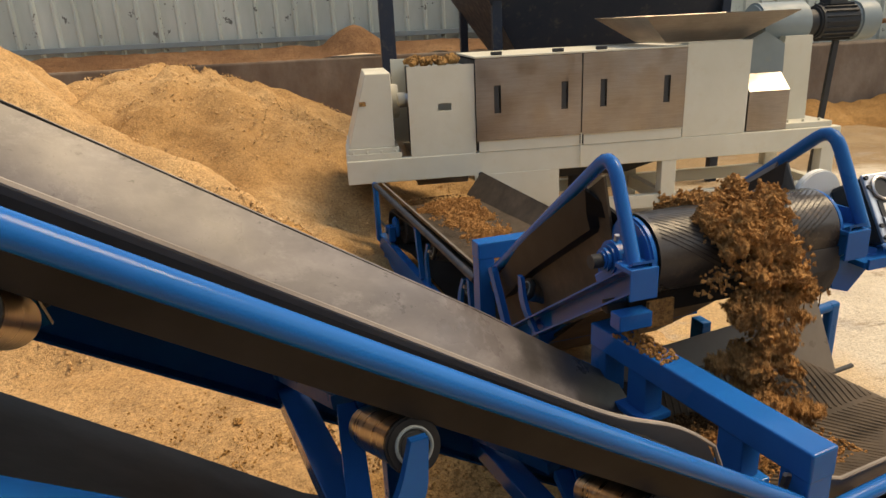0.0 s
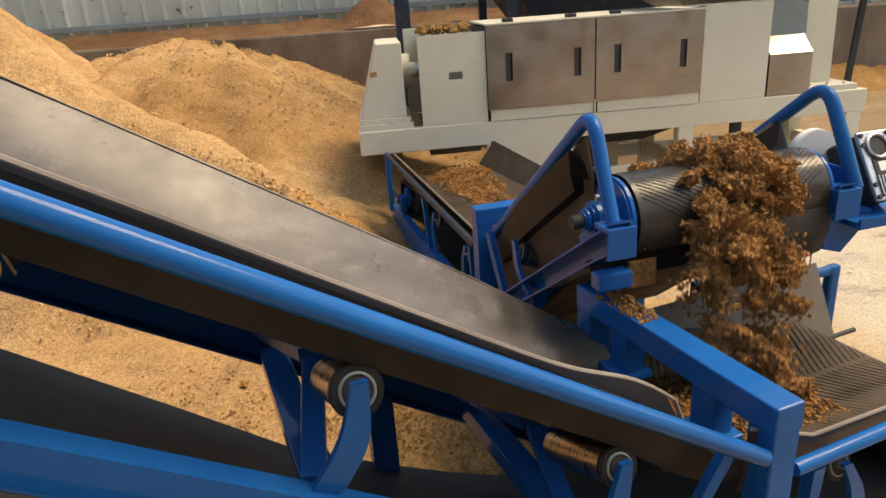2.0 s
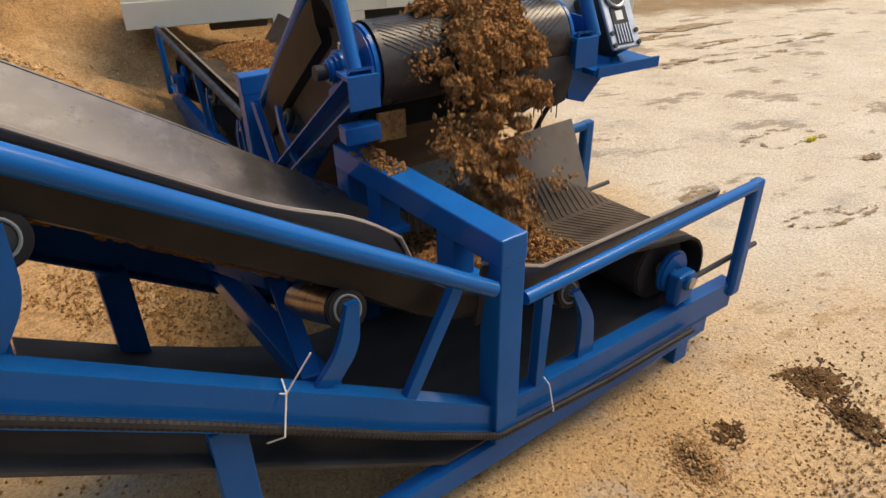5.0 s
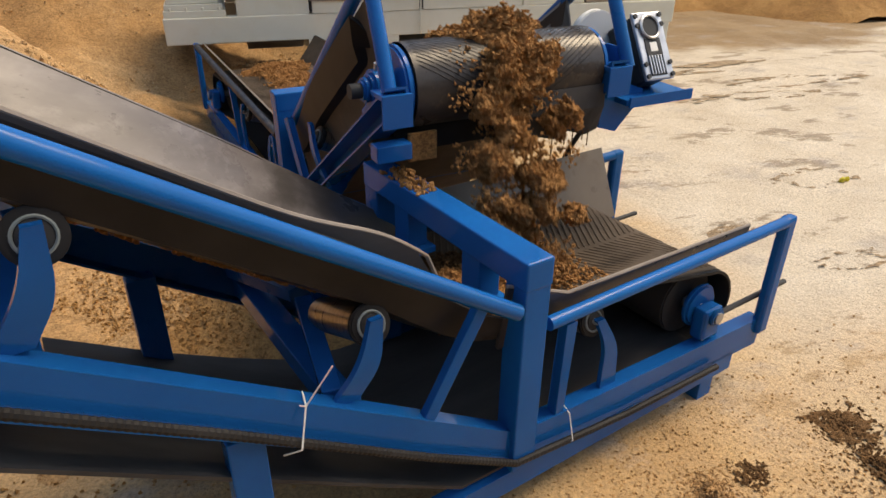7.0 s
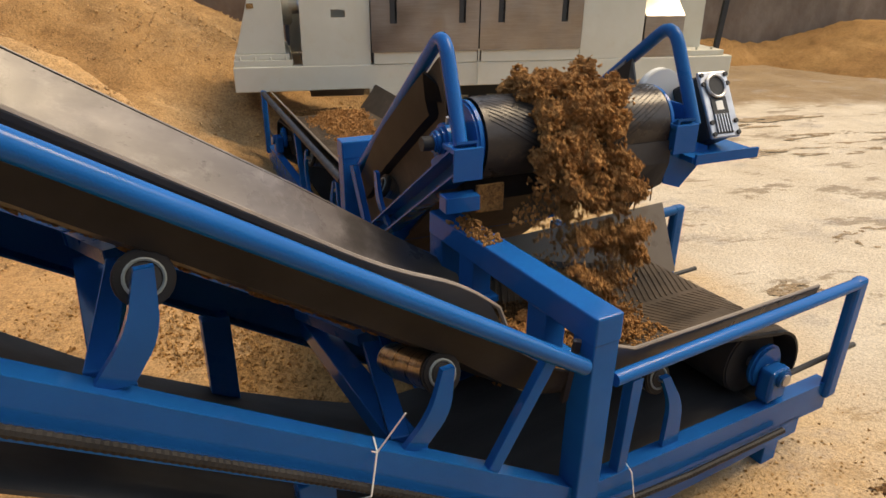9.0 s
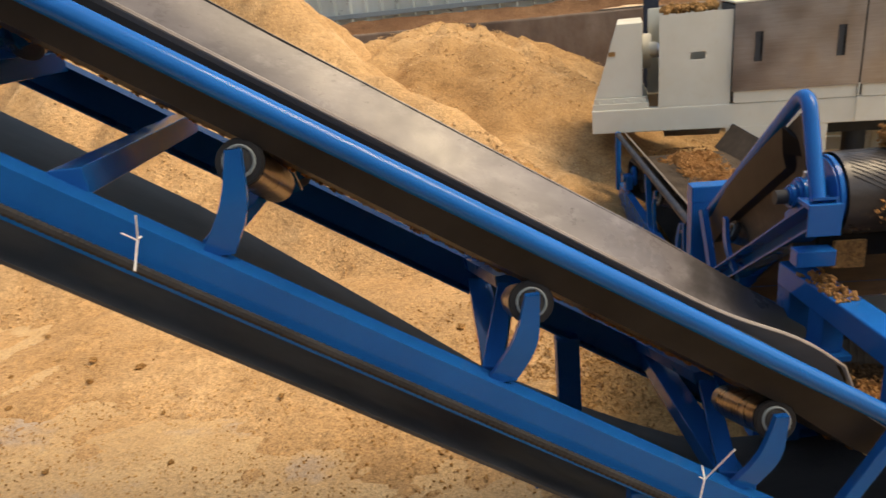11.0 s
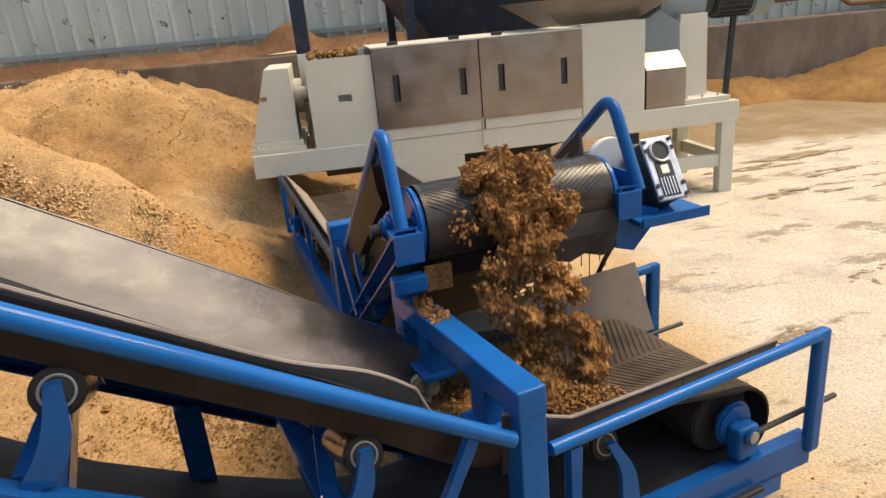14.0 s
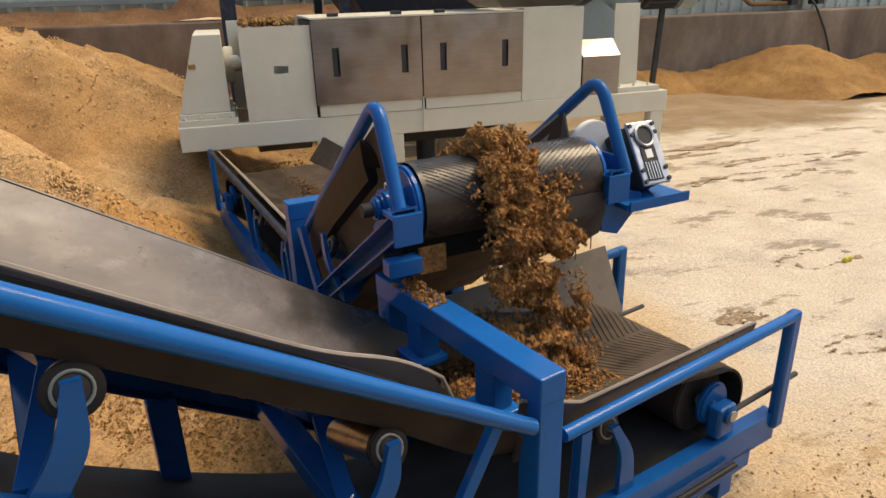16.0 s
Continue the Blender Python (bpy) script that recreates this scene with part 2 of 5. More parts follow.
def sheet_metal():
    k = Mat("painted_sheet_metal", 0.42, 0.1)
    k.co = k.t.nodes.new("ShaderNodeNewGeometry").outputs["Position"]
    col = k.ramp(k.noise(1.1, 5, 0.6, k.stretched(1.4, 1, 0.35)), [(0.3, (0.33, 0.36, 0.325)), (0.6, (0.45, 0.48, 0.44)), (0.8, (0.55, 0.58, 0.535))])
    splash = k.range(k.noise(4.2, 4, 0.7), 0.625, 0.642, 0, 0.85)
    k.color(k.mix(splash, col, (0.06, 0.055, 0.05))).bump(k.noise(3, 3), 0.08, 0.01)
    return k.m


SHEET = sheet_metal()


# ---------------------------------------------------------------- mesh tools
def part(name, bm, material, parent=None, label="", smooth=False):
    me = bpy.data.meshes.new(name)
    bmesh.ops.recalc_face_normals(bm, faces=bm.faces)
    bm.to_mesh(me)
    bm.free()
    me.materials.append(material)
    if smooth:
        for p in me.polygons:
            p.use_smooth = True
        me.set_sharp_from_angle(angle=radians(40))
    ob = new(name, me)
    ob.parent = parent
    if label:
        ob["label"] = label
    return ob


def thing(name, label, category, m=None, group="", kind=""):
    ob = tagged(new(name), label, category, group, kind)
    if m is not None:
        ob.matrix_world = m
    return ob


def box(bm, x0, x1, y0, y1, z0, z1, bevel=0.0, m=None):
    r = bmesh.ops.create_cube(bm, size=1.0)
    vs = r["verts"]
    for vert in vs:
        vert.co = Vector(((x0 + x1) / 2 + vert.co.x * (x1 - x0), (y0 + y1) / 2 + vert.co.y * (y1 - y0), (z0 + z1) / 2 + vert.co.z * (z1 - z0)))
        if m is not None:
            vert.co = m @ vert.co
    if bevel:
        es = list({e for vert in vs for e in vert.link_edges})
        bmesh.ops.bevel(bm, geom=es, offset=bevel, segments=2, profile=0.5, affect="EDGES")
    return bm


def boxed(x0, x1, y0, y1, z0, z1, bevel=0.004, m=None):
    return box(bmesh.new(), x0, x1, y0, y1, z0, z1, bevel, m)


def ring_frames(path):
    """Frames along a polyline."""
    pts = [Vector(p) for p in path]
    out = []
    side = None
    for i, p in enumerate(pts):
        d = (pts[min(i + 1, len(pts) - 1)] - pts[max(i - 1, 0)]).normalized()
        if side is None:
            side = d.cross(Vector((0, 0, 1)))
            if side.length < 0.05:
                side = d.cross(Vector((1, 0, 0)))
        side = (side - d * side.dot(d)).normalized()
        out.append((p, side, d.cross(side).normalized()))
    return out


def rounded(path, r, n=5):
    """A polyline whose corners are rounded off."""
    pts = [Vector(p) for p in path]
    out = [pts[0]]
    for a, b, c in zip(pts, pts[1:], pts[2:]):
        ra, rc = min(r, (a - b).length * 0.45), min(r, (c - b).length * 0.45)
        s, e = b + (a - b).normalized() * ra, b + (c - b).normalized() * rc
        for i in range(n + 1):
            t = i / n
            out.append(s * (1 - t) ** 2 + b * 2 * t * (1 - t) + e * t * t)
    return out + [pts[-1]]


def tube(bm, path, r, seg=14, ripple=0.0):
    rings = []
    for i, (p, a, b) in enumerate(ring_frames(path)):
        rr = r * (1 + ripple * (i % 2))
        rings.append([bm.verts.new(p + (a * math.cos(q) + b * math.sin(q)) * rr) for q in (2 * math.pi * j / seg for j in range(seg))])
    for u, w in zip(rings, rings[1:]):
        for j in range(seg):
            bm.faces.new((u[j], u[(j + 1) % seg], w[(j + 1) % seg], w[j]))
    bm.faces.new(rings[0][::-1])
    bm.faces.new(rings[-1])
    return bm


def tubed(path, r, seg=14, ripple=0.0):
    return tube(bmesh.new(), path, r, seg, ripple)


def bar(a, b, w, h, bevel=0.003, up=(0, 0, 1)):
    """A square bar from a to b, w wide, h deep along up."""
    a, b = Vector(a), Vector(b)
    d = (b - a).normalized()
    s = d.cross(Vector(up)).normalized()
    n = s.cross(d)
    m = Matrix((s, d, n)).transposed().to_4x4()
    m.translation = (a + b) / 2
    L = (b - a).length
    return box(bmesh.new(), -w / 2, w / 2, -L / 2, L / 2, -h / 2, h / 2, bevel, m)


def loft(sections, closed=False, thick=0.0):
    """A skin over sections, which are lists of points."""
    bm = bmesh.new()
    rows = [[bm.verts.new(p) for p in s] for s in sections]
    for u, w in zip(rows, rows[1:]):
        n = len(u)
        for j in range(n if closed else n - 1):
            bm.faces.new((u[j], u[(j + 1) % n], w[(j + 1) % n], w[j]))
    if closed:
        bm.faces.new(rows[0][::-1])
        bm.faces.new(rows[-1])
    if thick:
        bmesh.ops.recalc_face_normals(bm, faces=bm.faces)
        bmesh.ops.solidify(bm, geom=list(bm.faces), thickness=thick)
    return bm


def plate(outline, axis, at, thick, bevel=0.0, holes=()):
    """A flat plate: an outline of 2D points, pushed along an axis from at to at + thick."""
    bm = bmesh.new()

    def p3(a, b, c):
        return {"x": (c, a, b), "y": (a, c, b), "z": (a, b, c)}[axis]
    lo = [bm.verts.new(p3(a, b, at)) for a, b in outline]
    hi = [bm.verts.new(p3(a, b, at + thick)) for a, b in outline]
    n = len(lo)
    bm.faces.new(lo)
    bm.faces.new(hi[::-1])
    for i in range(n):
        bm.faces.new((lo[i], lo[(i + 1) % n], hi[(i + 1) % n], hi[i]))
    if bevel:
        bmesh.ops.bevel(bm, geom=list(bm.edges), offset=bevel, segments=1, affect="EDGES")
    return bm


def disc(a, b, r, seg=28, bevel=0.0):
    bm = tubed([a, b], r, seg)
    if bevel:
        caps = [e for f in bm.faces if len(f.verts) > 4 for e in f.edges]
        bmesh.ops.bevel(bm, geom=list(set(caps)), offset=bevel, segments=2, affect="EDGES")
    return bm


def fbm(x, y, z=0.0, octaves=4):
    return noise.fractal(Vector((x, y, z)), 1.0, 2.1, octaves, noise_basis="PERLIN_ORIGINAL")


def lump(bm, c, r, seed, flat):
    """A ragged crumb."""
    res = bmesh.ops.create_icosphere(bm, subdivisions=1, radius=1.0)
    turn = Euler((seed * 1.7, seed * 2.3, seed * 0.9)).to_matrix()
    s = Vector((r * (0.75 + 0.5 * ((seed * 7.13) % 1)), r * (0.7 + 0.5 * ((seed * 3.71) % 1)), flat))
    for vert in res["verts"]:
        k = 1 + 0.5 * noise.noise(vert.co * 1.9 + Vector((seed, seed * 1.3, -seed)))
        q = Vector((vert.co.x * s.x, vert.co.y * s.y, vert.co.z * s.z)) * k
        vert.co = Vector(c) + turn @ q


# ---------------------------------------------------------------- ground, walls
def build_ground():
    bm = bmesh.new()
    xs = [-300, -80, -25] + [-12 + i * 0.4 for i in range(76)] + [35, 90, 300]
    ys = [-300, -80, -20] + [-3 + i * 0.4 for i in range(50)] + [30, 90, 300]
    rows = []
    for y in ys:
        row = []
        for x in xs:
            h = 0.012 * fbm(x * 0.9, y * 0.9) if abs(x) < 30 and -10 < y < 20 else 0.0
            row.append(bm.verts.new((x, y, h)))
        rows.append(row)
    for u, w in zip(rows, rows[1:]):
        for a, b, c, d in zip(u, u[1:], w[1:], w):
            bm.faces.new((a, b, c, d))
    g = part("ground", bm, GROUND, smooth=True)
    tagged(g, "concrete yard crusted with pale slurry and drifts of sawdust", "ground", kind="structure")


build_ground()
WALL_Y = 12.3


def build_back_wall():
    w = tagged(new("wall_north"), "low stained concrete wall with painted sheet metal above", "wall", kind="structure")
    part("concrete_wall", boxed(-16, 6.2, WALL_Y, WALL_Y + 0.7, -0.1, 1.52, 0.03), CONCRETE, w)
    part("concrete_wall", boxed(6.2, 32, WALL_Y + 0.02, WALL_Y + 0.7, -0.1, 1.3, 0.03), CONCRETE, w)
    # a sheet with raised ribs, 0.9 m wide
    def sheet(width, z0, z1):
        prof = []
        for i in range(3):
            x = i * width / 3
            prof += [(x, 0), (x + width / 3 - 0.085, 0), (x + width / 3 - 0.06, -0.045), (x + width / 3 - 0.025, -0.045)]
        prof.append((width, 0))
        return loft([[(x, y, z0) for x, y in prof], [(x, y, z1) for x, y in prof]], thick=0.003)
    ob = None
    for i in range(54):
        x = -16 + i * 0.9
        if ob is None:
            ob = part("metal_sheet", sheet(0.9, 0, 3.6), SHEET, w)
            one = ob
        else:
            one = new("metal_sheet", ob.data)
            one.parent = w
        one.location = (x, WALL_Y + 0.62 + 0.004 * (i % 2), 1.58 if x < 6 else 1.28)
    part("sheet_rail", boxed(-16, 6.2, WALL_Y + 0.50, WALL_Y + 0.55, 1.78, 1.86, 0.006), GREY, w)
    part("sheet_rail", boxed(-16, 32, WALL_Y + 0.50, WALL_Y + 0.55, 3.0, 3.08, 0.006), GREY, w)
    # outer walls added to close the yard; the south one, unseen, cuts the skylight
    for nm, b in (("wall_west", (-16.3, -16, -14, 13, 0, 5)), ("wall_east", (32, 32.3, -14, 13, 0, 3)), ("shade_wall_south", (-16, 32, -2.8, -2.5, 0, 3.6))):
        tagged(part(nm, boxed(*b, 0.02), CONCRETE), "plain stained concrete wall added round the yard", "wall", kind="structure")


build_back_wall()


def heap(name, label, x0, x1, y0, y1, step, height, material, rough=0.03):
    """A heap of loose stuff: a skin over height(x, y), cut where it sinks into the ground."""
    bm = bmesh.new()
    nx, ny = int((x1 - x0) / step) + 1, int((y1 - y0) / step) + 1
    grid = {}
    for j in range(ny):
        for i in range(nx):
            x, y = x0 + i * step, y0 + j * step
            h = height(x, y)
            if h > -0.12:
                h += rough * fbm(x * 2.2, y * 2.2, 3.1, 5) + 0.35 * rough * fbm(x * 9, y * 9, 7.7, 3)
                grid[i, j] = bm.verts.new((x, y, h))
    for (i, j), a in list(grid.items()):
        q = [grid.get(k) for k in ((i + 1, j), (i + 1, j + 1), (i, j + 1))]
        if all(q):
            bm.faces.new((a, *q))
    ob = part(name, bm, material, smooth=True)
    return tagged(ob, label, "heap", kind="stuff")


def cone(x, y, cx, cy, h, slope, round_=0.35):
    d = math.hypot(x - cx, y - cy)
    return h - slope * (math.sqrt(d * d + round_ * round_) - round_)


def smax(a, b, k=0.25):
    t = max(0.0, min(1.0, 0.5 + 0.5 * (a - b) / k))
    return b + (a - b) * t + k * t * (1 - t)


def ridge(x, y, a, b, slope):
    """A ridge that falls from a to b (x, y, height)."""
    dx, dy = b[0] - a[0], b[1] - a[1]
    t = max(0.0, min(1.0, ((x - a[0]) * dx + (y - a[1]) * dy) / (dx * dx + dy * dy)))
    d = math.hypot(x - a[0] - t * dx, y - a[1] - t * dy)
    return a[2] + t * (b[2] - a[2]) - slope * (math.sqrt(d * d + 0.04) - 0.2)


def big_heap(x, y):
    a = cone(x, y, -4.6, 8.2, 3.14, 0.92)
    b = ridge(x, y, (-4.6, 8.1, 3.40), (-0.42, 6.08, 0.78), 1.05)
    gully = 0.09 * math.sin(math.atan2(y - 9.6, x + 4.3) * 17 + 2 * fbm(x, y)) * max(0, min(1, b))
    h = smax(a, b) + gully + 0.10 * fbm(x * 0.8, y * 0.8, 1.0) + 0.02 * fbm(x * 5, y * 5, 4.0)
    return h - 0.09 if h > 4 else 0.22 * math.log(1 + math.exp(h / 0.22)) - 0.09


def rear_heap(x, y):
    a = cone(x, y, -1.9, 9.6, 1.62, 0.52, 0.9)
    b = cone(x, y, -0.95, 9.3, 1.0, 0.46, 0.9)
    return smax(a, b) + 0.08 * fbm(x * 0.9, y * 0.9, 5.0) + 0.05 * math.sin(math.atan2(y - 10.6, x + 1.6) * 19 + 3 * fbm(x, y))


def east_heap(x, y):
    r = 0.42 - 0.5 * abs(y - WALL_Y) + 0.26 * fbm(x * 0.55, 2.0) + 0.12 * math.sin(x * 1.3)
    return smax(r, cone(x, y, 10.9, 11.6, 0.72, 0.42, 0.3)) - (0.8 if x < 6.6 else 0)


heap("sawdust_heap", "tall cone of dry golden sawdust behind the conveyor", -10, 1.2, 3.2, WALL_Y, 0.05, big_heap, PULP, 0.055)
heap("sawdust_heap", "broad low heap of dry sawdust against the concrete wall", -6, 2.2, 6.2, WALL_Y, 0.06, rear_heap, PULP_SHADED, 0.06)
heap("sawdust_heap", "long uneven bank of damp sawdust along the wall", 6.2, 20, 9.8, WALL_Y, 0.08, east_heap, PULP_DARK, 0.06)


def drift(x, y):
    """A low bed of sawdust under the conveyors."""
    d = ((x - 0.2) / 1.35) ** 2 + ((y - 4.75) / 1.15) ** 2
    wide = ((x + 1.6) / 3.4) ** 2 + ((y - 4.7) / 1.5) ** 2
    return 0.13 * math.exp(-d) + 0.07 * math.exp(-wide * wide) - 0.045 + 0.02 * fbm(x * 3, y * 3, 6.0)


heap("sawdust_drift", "low loose bed of brown sawdust under the conveyors", -5.4, 2.4, 2.9, 6.9, 0.04, drift, PULP, 0.035)



def brown_drift(x, y):
    """Brown pulp round the transfer point, and a brown patch at the heap's foot."""
    d = min(((x - 0.9) / 0.75) ** 2 + ((y - 4.0) / 0.8) ** 2, ((x - 0.35) / 0.7) ** 2 + ((y - 5.7) / 1.1) ** 2)
    return max(drift(x, y), big_heap(x, y)) + 0.06 * math.exp(-d) - 0.025


heap("pulp_drift", "loose reddish brown pulp drifted beside the conveyors", -1.4, 2.3, 2.9, 7.2, 0.04, brown_drift, PULP_BROWN, 0.045)


def ledge_dirt(x, y):
    base = 1.50 + 0.42 * (y - WALL_Y) + 0.03 * fbm(x * 2, y * 2)
    return smax(base, cone(x * 0.62, y, 0.28, WALL_Y + 0.42, 2.0, 1.45, 0.12), 0.08) if x < 6 else base


heap("dirt_drift", "reddish sawdust drifted on top of the wall", -15.5, 6.1, WALL_Y + 0.02, WALL_Y + 0.56, 0.07, ledge_dirt, DIRT)


# ---------------------------------------------------------------- belt conveyors
def zg(x):
    """Guard pipe's height along a conveyor: level tail, then the incline."""
    return 0.69 if x > 0.1 else 0.752 - 0.668 * x


def zr(x):
    """Top of the main rail."""
    return 0.285 if x > 0.08 else 0.34 - 0.66 * x


def conveyor(name, label, m, W, tail, head, drum):
    """A troughed belt conveyor on a blue frame. Its x runs from the bend to the tail, y across, z up."""
    c = thing(name, label, "conveyor", m)
    T = tail
    for side in (0, 1):
        def Y(v):
            return W - v if side else v
        mat = BLUE if (not side) == (not drum) else BLUE_DUSTY

        def rail(x_path, top, depth, nm):
            prof = [(0.0, 0.0), (0.0, -depth), (0.055, -depth), (0.055, -depth + 0.009), (0.009, -depth + 0.009), (0.009, -0.009), (0.055, -0.009), (0.055, 0.0)]
            secs = [[(x, Y(y), top(x) + h) for y, h in prof] for x in x_path]
            return part(nm, loft(secs, closed=True), mat, c)
        if drum:
            # an open channel that carries the drum's bearings on its top flange
            prof = [(0.008, 0.0), (0.008, -0.10), (0.085, -0.10), (0.085, -0.091), (0.017, -0.091), (0.017, -0.009), (0.085, -0.009), (0.085, 0.0)]
            secs = [[(x, Y(0.075 - y + 0.01), 0.395 - 0.66 * x + h) for y, h in prof] for x in (-1.285, 0.0)]
            part("incline_rail", loft(secs, closed=True), mat, c)
        else:
            rail([head, 0.0], lambda x: 0.34 - 0.66 * x, 0.135, "incline_rail")
        rail([0.0, T], lambda x: 0.325 - 0.05 * x / T, 0.125, "tail_rail")
        rail([-0.95, T - 0.15], lambda x: 0.175, 0.085, "base_rail")
        # guard pipes
        if drum:
            v = 0.045 if side else -0.025
            path = rounded([(-0.03, Y(v), zg(-0.03)), (-1.075, Y(v), 1.545), (-1.245, Y(v - 0.01), 1.205)], 0.085)
            part("weld_foot", boxed(-1.29, -1.20, *sorted((Y(-0.012), Y(0.085))), 1.205, 1.222, 0.003), mat, c)
        else:
            path = [(head, Y(-0.012), 0.762 - 0.654 * head - 0.04 * side), (-0.03, Y(-0.012), zg(-0.03) - 0.04 * side + 0.01)]
        part("guard_pipe", tubed(path, 0.024, 16), mat, c, smooth=True)
        # On the drum conveyor, navy stands in for this pipe's shaded blue.
        part("guard_pipe", tubed([(0.10, Y(0), 0.69), (T - 0.01, Y(0), 0.70)], 0.022, 14), NAVY if drum else mat, c, smooth=True)
        part("end_plate", boxed(T - 0.035, T + 0.03, *sorted((Y(-0.02), Y(0.022))), 0.21, 0.722, 0.014), mat, c)
        # portal post
        part("portal_post", boxed(-0.01, 0.078, *sorted((Y(-0.02), Y(0.065))), 0.19, 0.916, 0.005), mat, c)
        # struts under the guard pipe
        part("strut", bar((-0.14, Y(0.0), 0.84), (-0.29, Y(0.02), 0.53), 0.03, 0.035), mat, c)
        part("strut", bar((0.18, Y(0.0), 0.67), (0.19, Y(0.02), 0.31), 0.035, 0.035, up=(1, 0, 0)), mat, c)
        if T > 2:
            part("strut", bar((1.2, Y(0.0), 0.67), (1.2, Y(0.02), 0.31), 0.035, 0.035, up=(1, 0, 0)), mat, c)
        # legs
        part("foot", boxed(T - 0.32, T - 0.24, *sorted((Y(0.005), Y(0.06))), -0.02, 0.10, 0.004), mat, c)
        for lx in ([-0.80, -4.2] if side else [-0.76, -4.2]) if not drum else [-0.55]:
            if lx > head:
                part("leg", boxed(lx - 0.042, lx + 0.042, *sorted((Y(0.01), Y(0.06))), -0.02, 0.34 - 0.66 * lx - 0.13, 0.004), mat, c)
        # wing rollers on bent brackets
        xs = [0.33] + [-0.433 - 0.588 * i - (0.05 if i > 2 else 0.0) for i in range(int((-head - 0.45) / 0.588) + (0 if drum else 1))]
        if T > 2:
            xs += [1.0]
        for x in xs:
            top = zg(x) - (0.165 if x < 0 else 0.10)
            foot = zr(x - 0.09 if x < 0 else x + 0.11)
            fx = x - 0.085 if x < 0 else x + 0.10
            arm = rounded([(fx, Y(0.03), foot - 0.005), (x - 0.02 if x < 0 else x + 0.07, Y(0.012), top - 0.10), (x, Y(0.012), top + 0.022)], 0.06)
            secs = []
            for p, a, b in ring_frames(arm):
                wd = 0.038 - 0.022 * min(1.0, max(0.0, (p.z - foot) / max(0.05, top - foot))) ** 1.5
                secs.append([(p.x + sx * wd, p.y + (sy if not side else -sy), p.z) for sx, sy in ((-1, -0.005), (1, -0.005), (1, 0.012), (-1, 0.012))])
            part("roller_bracket", loft(secs, closed=True), mat, c)
            r = part("wing_roller", disc((0, 0.0, 0), (0, 0.29, 0), 0.047, 26, 0.005), ROLLER, c, "worn steel roller", smooth=True)
            part("end_cap", disc((0, -0.008, 0), (0, 0.012, 0), 0.052, 24, 0.004), BELT, r, "black rubber bearing cap", smooth=True)
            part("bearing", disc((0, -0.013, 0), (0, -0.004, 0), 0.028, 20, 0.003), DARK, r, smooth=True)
            part("seal_ring", tubed([(0.033 * math.cos(q), -0.010, 0.033 * math.sin(q)) for q in (i * math.pi / 10 for i in range(21))], 0.0035, 6), GREY, r, "thin steel seal ring", smooth=True)
            part("axle", disc((0, -0.034, 0), (0, 0.0, 0), 0.010, 10), ALLOY, r, smooth=True)
            tilt = 24 if x < 0 else 17
            rp = Matrix.Translation((x, Y(0.045), top - 0.035 * side - (0.012 if x < 0 else 0))) @ pose(0, 0, 0, 180 + tilt if side else -tilt)
            ROLLERS.append((r, rp, x))
            # flat bar that carries the inner end
        for x in [q for q in xs if q < 0]:
            part("cross_stay", bar((x - 0.10, Y(0.06), zr(x - 0.1) + 0.0), (x - 0.02, Y(0.40), zg(x) - 0.29), 0.05, 0.03), mat, c)
            part("roller_lug", bar((x + 0.03, Y(0.345), zg(x) - 0.33), (x + 0.0, Y(0.345), zg(x) - 0.215), 0.05, 0.012, up=(0, 1, 0)), mat, c)
    # cross members between the rails
    for x, dz in ((-0.50, -0.04), (-1.1, -0.08), (-1.975, 0.0), (-2.325, -0.01), (-2.9, 0.0), (-3.5, 0.0)):
        if x > head and not (drum and x < -0.6):
            zt = 0.34 - 0.66 * x + dz
            part("cross_bar", bar((x, 0.05, zt), (x, W - 0.05, zt), 0.075, 0.06), BLUE, c)
    # portal beam with two hold-down wheels
    part("portal_beam", boxed(-0.0125, 0.0805, -0.0225, W + 0.0225, 0.835, 0.922, 0.006), BLUE, c)
    for y in (0.23, 0.62):
        h = part("wheel_holder", boxed(-0.005, 0.07, y - 0.045, y + 0.045, 0.70, 0.834, 0.005), BLUE, c)
        part("base_plate", boxed(-0.035, 0.09, y - 0.07, y + 0.07, 0.675, 0.699, 0.004), BLUE, h)
        part("wheel", disc((-0.02, y - 0.02, 0.62), (-0.02, y + 0.02, 0.62), 0.062, 26, 0.008), YELLOWED, h, "yellowed nylon castor wheel", smooth=True)
        part("fork", boxed(-0.03, -0.01, y - 0.032, y - 0.025, 0.60, 0.675, 0.002), ALLOY, h)
        part("bolt", disc((0.07, y + 0.05, 0.699), (0.07, y + 0.05, 0.712), 0.009, 6), ALLOY, h)
    # carrying belt
    pr, pz = 0.148, 0.405
    px = T - 0.34

    def section(x):
        f = max(0.0, min(1.0, (x + 0.45) / 0.75))
        f = f * f * (3 - 2 * f)
        k = max(0.0, min(1.0, (x - 0.3) / max(0.2, px - 0.3)))
        up = [(0.035, 0.02), (0.042, -0.07), (0.055, -0.125), (0.27, -0.215), (W / 2, -0.235)]
        flat_ = [(0.05, 0.68 - 0.125 * k), (0.065, 0.66 - 0.105 * k), (0.09, 0.635 - 0.08 * k), (0.28, 0.575 - 0.02 * k), (W / 2, 0.57 - 0.015 * k)]
        half = [(a[0] * (1 - f) + b[0] * f, (zg(min(x, 0.1)) + a[1]) * (1 - f) + b[1] * f) for a, b in zip(up, flat_)]
        return [(x, y, z) for y, z in half] + [(x, W - y, z) for y, z in half[-2::-1]]
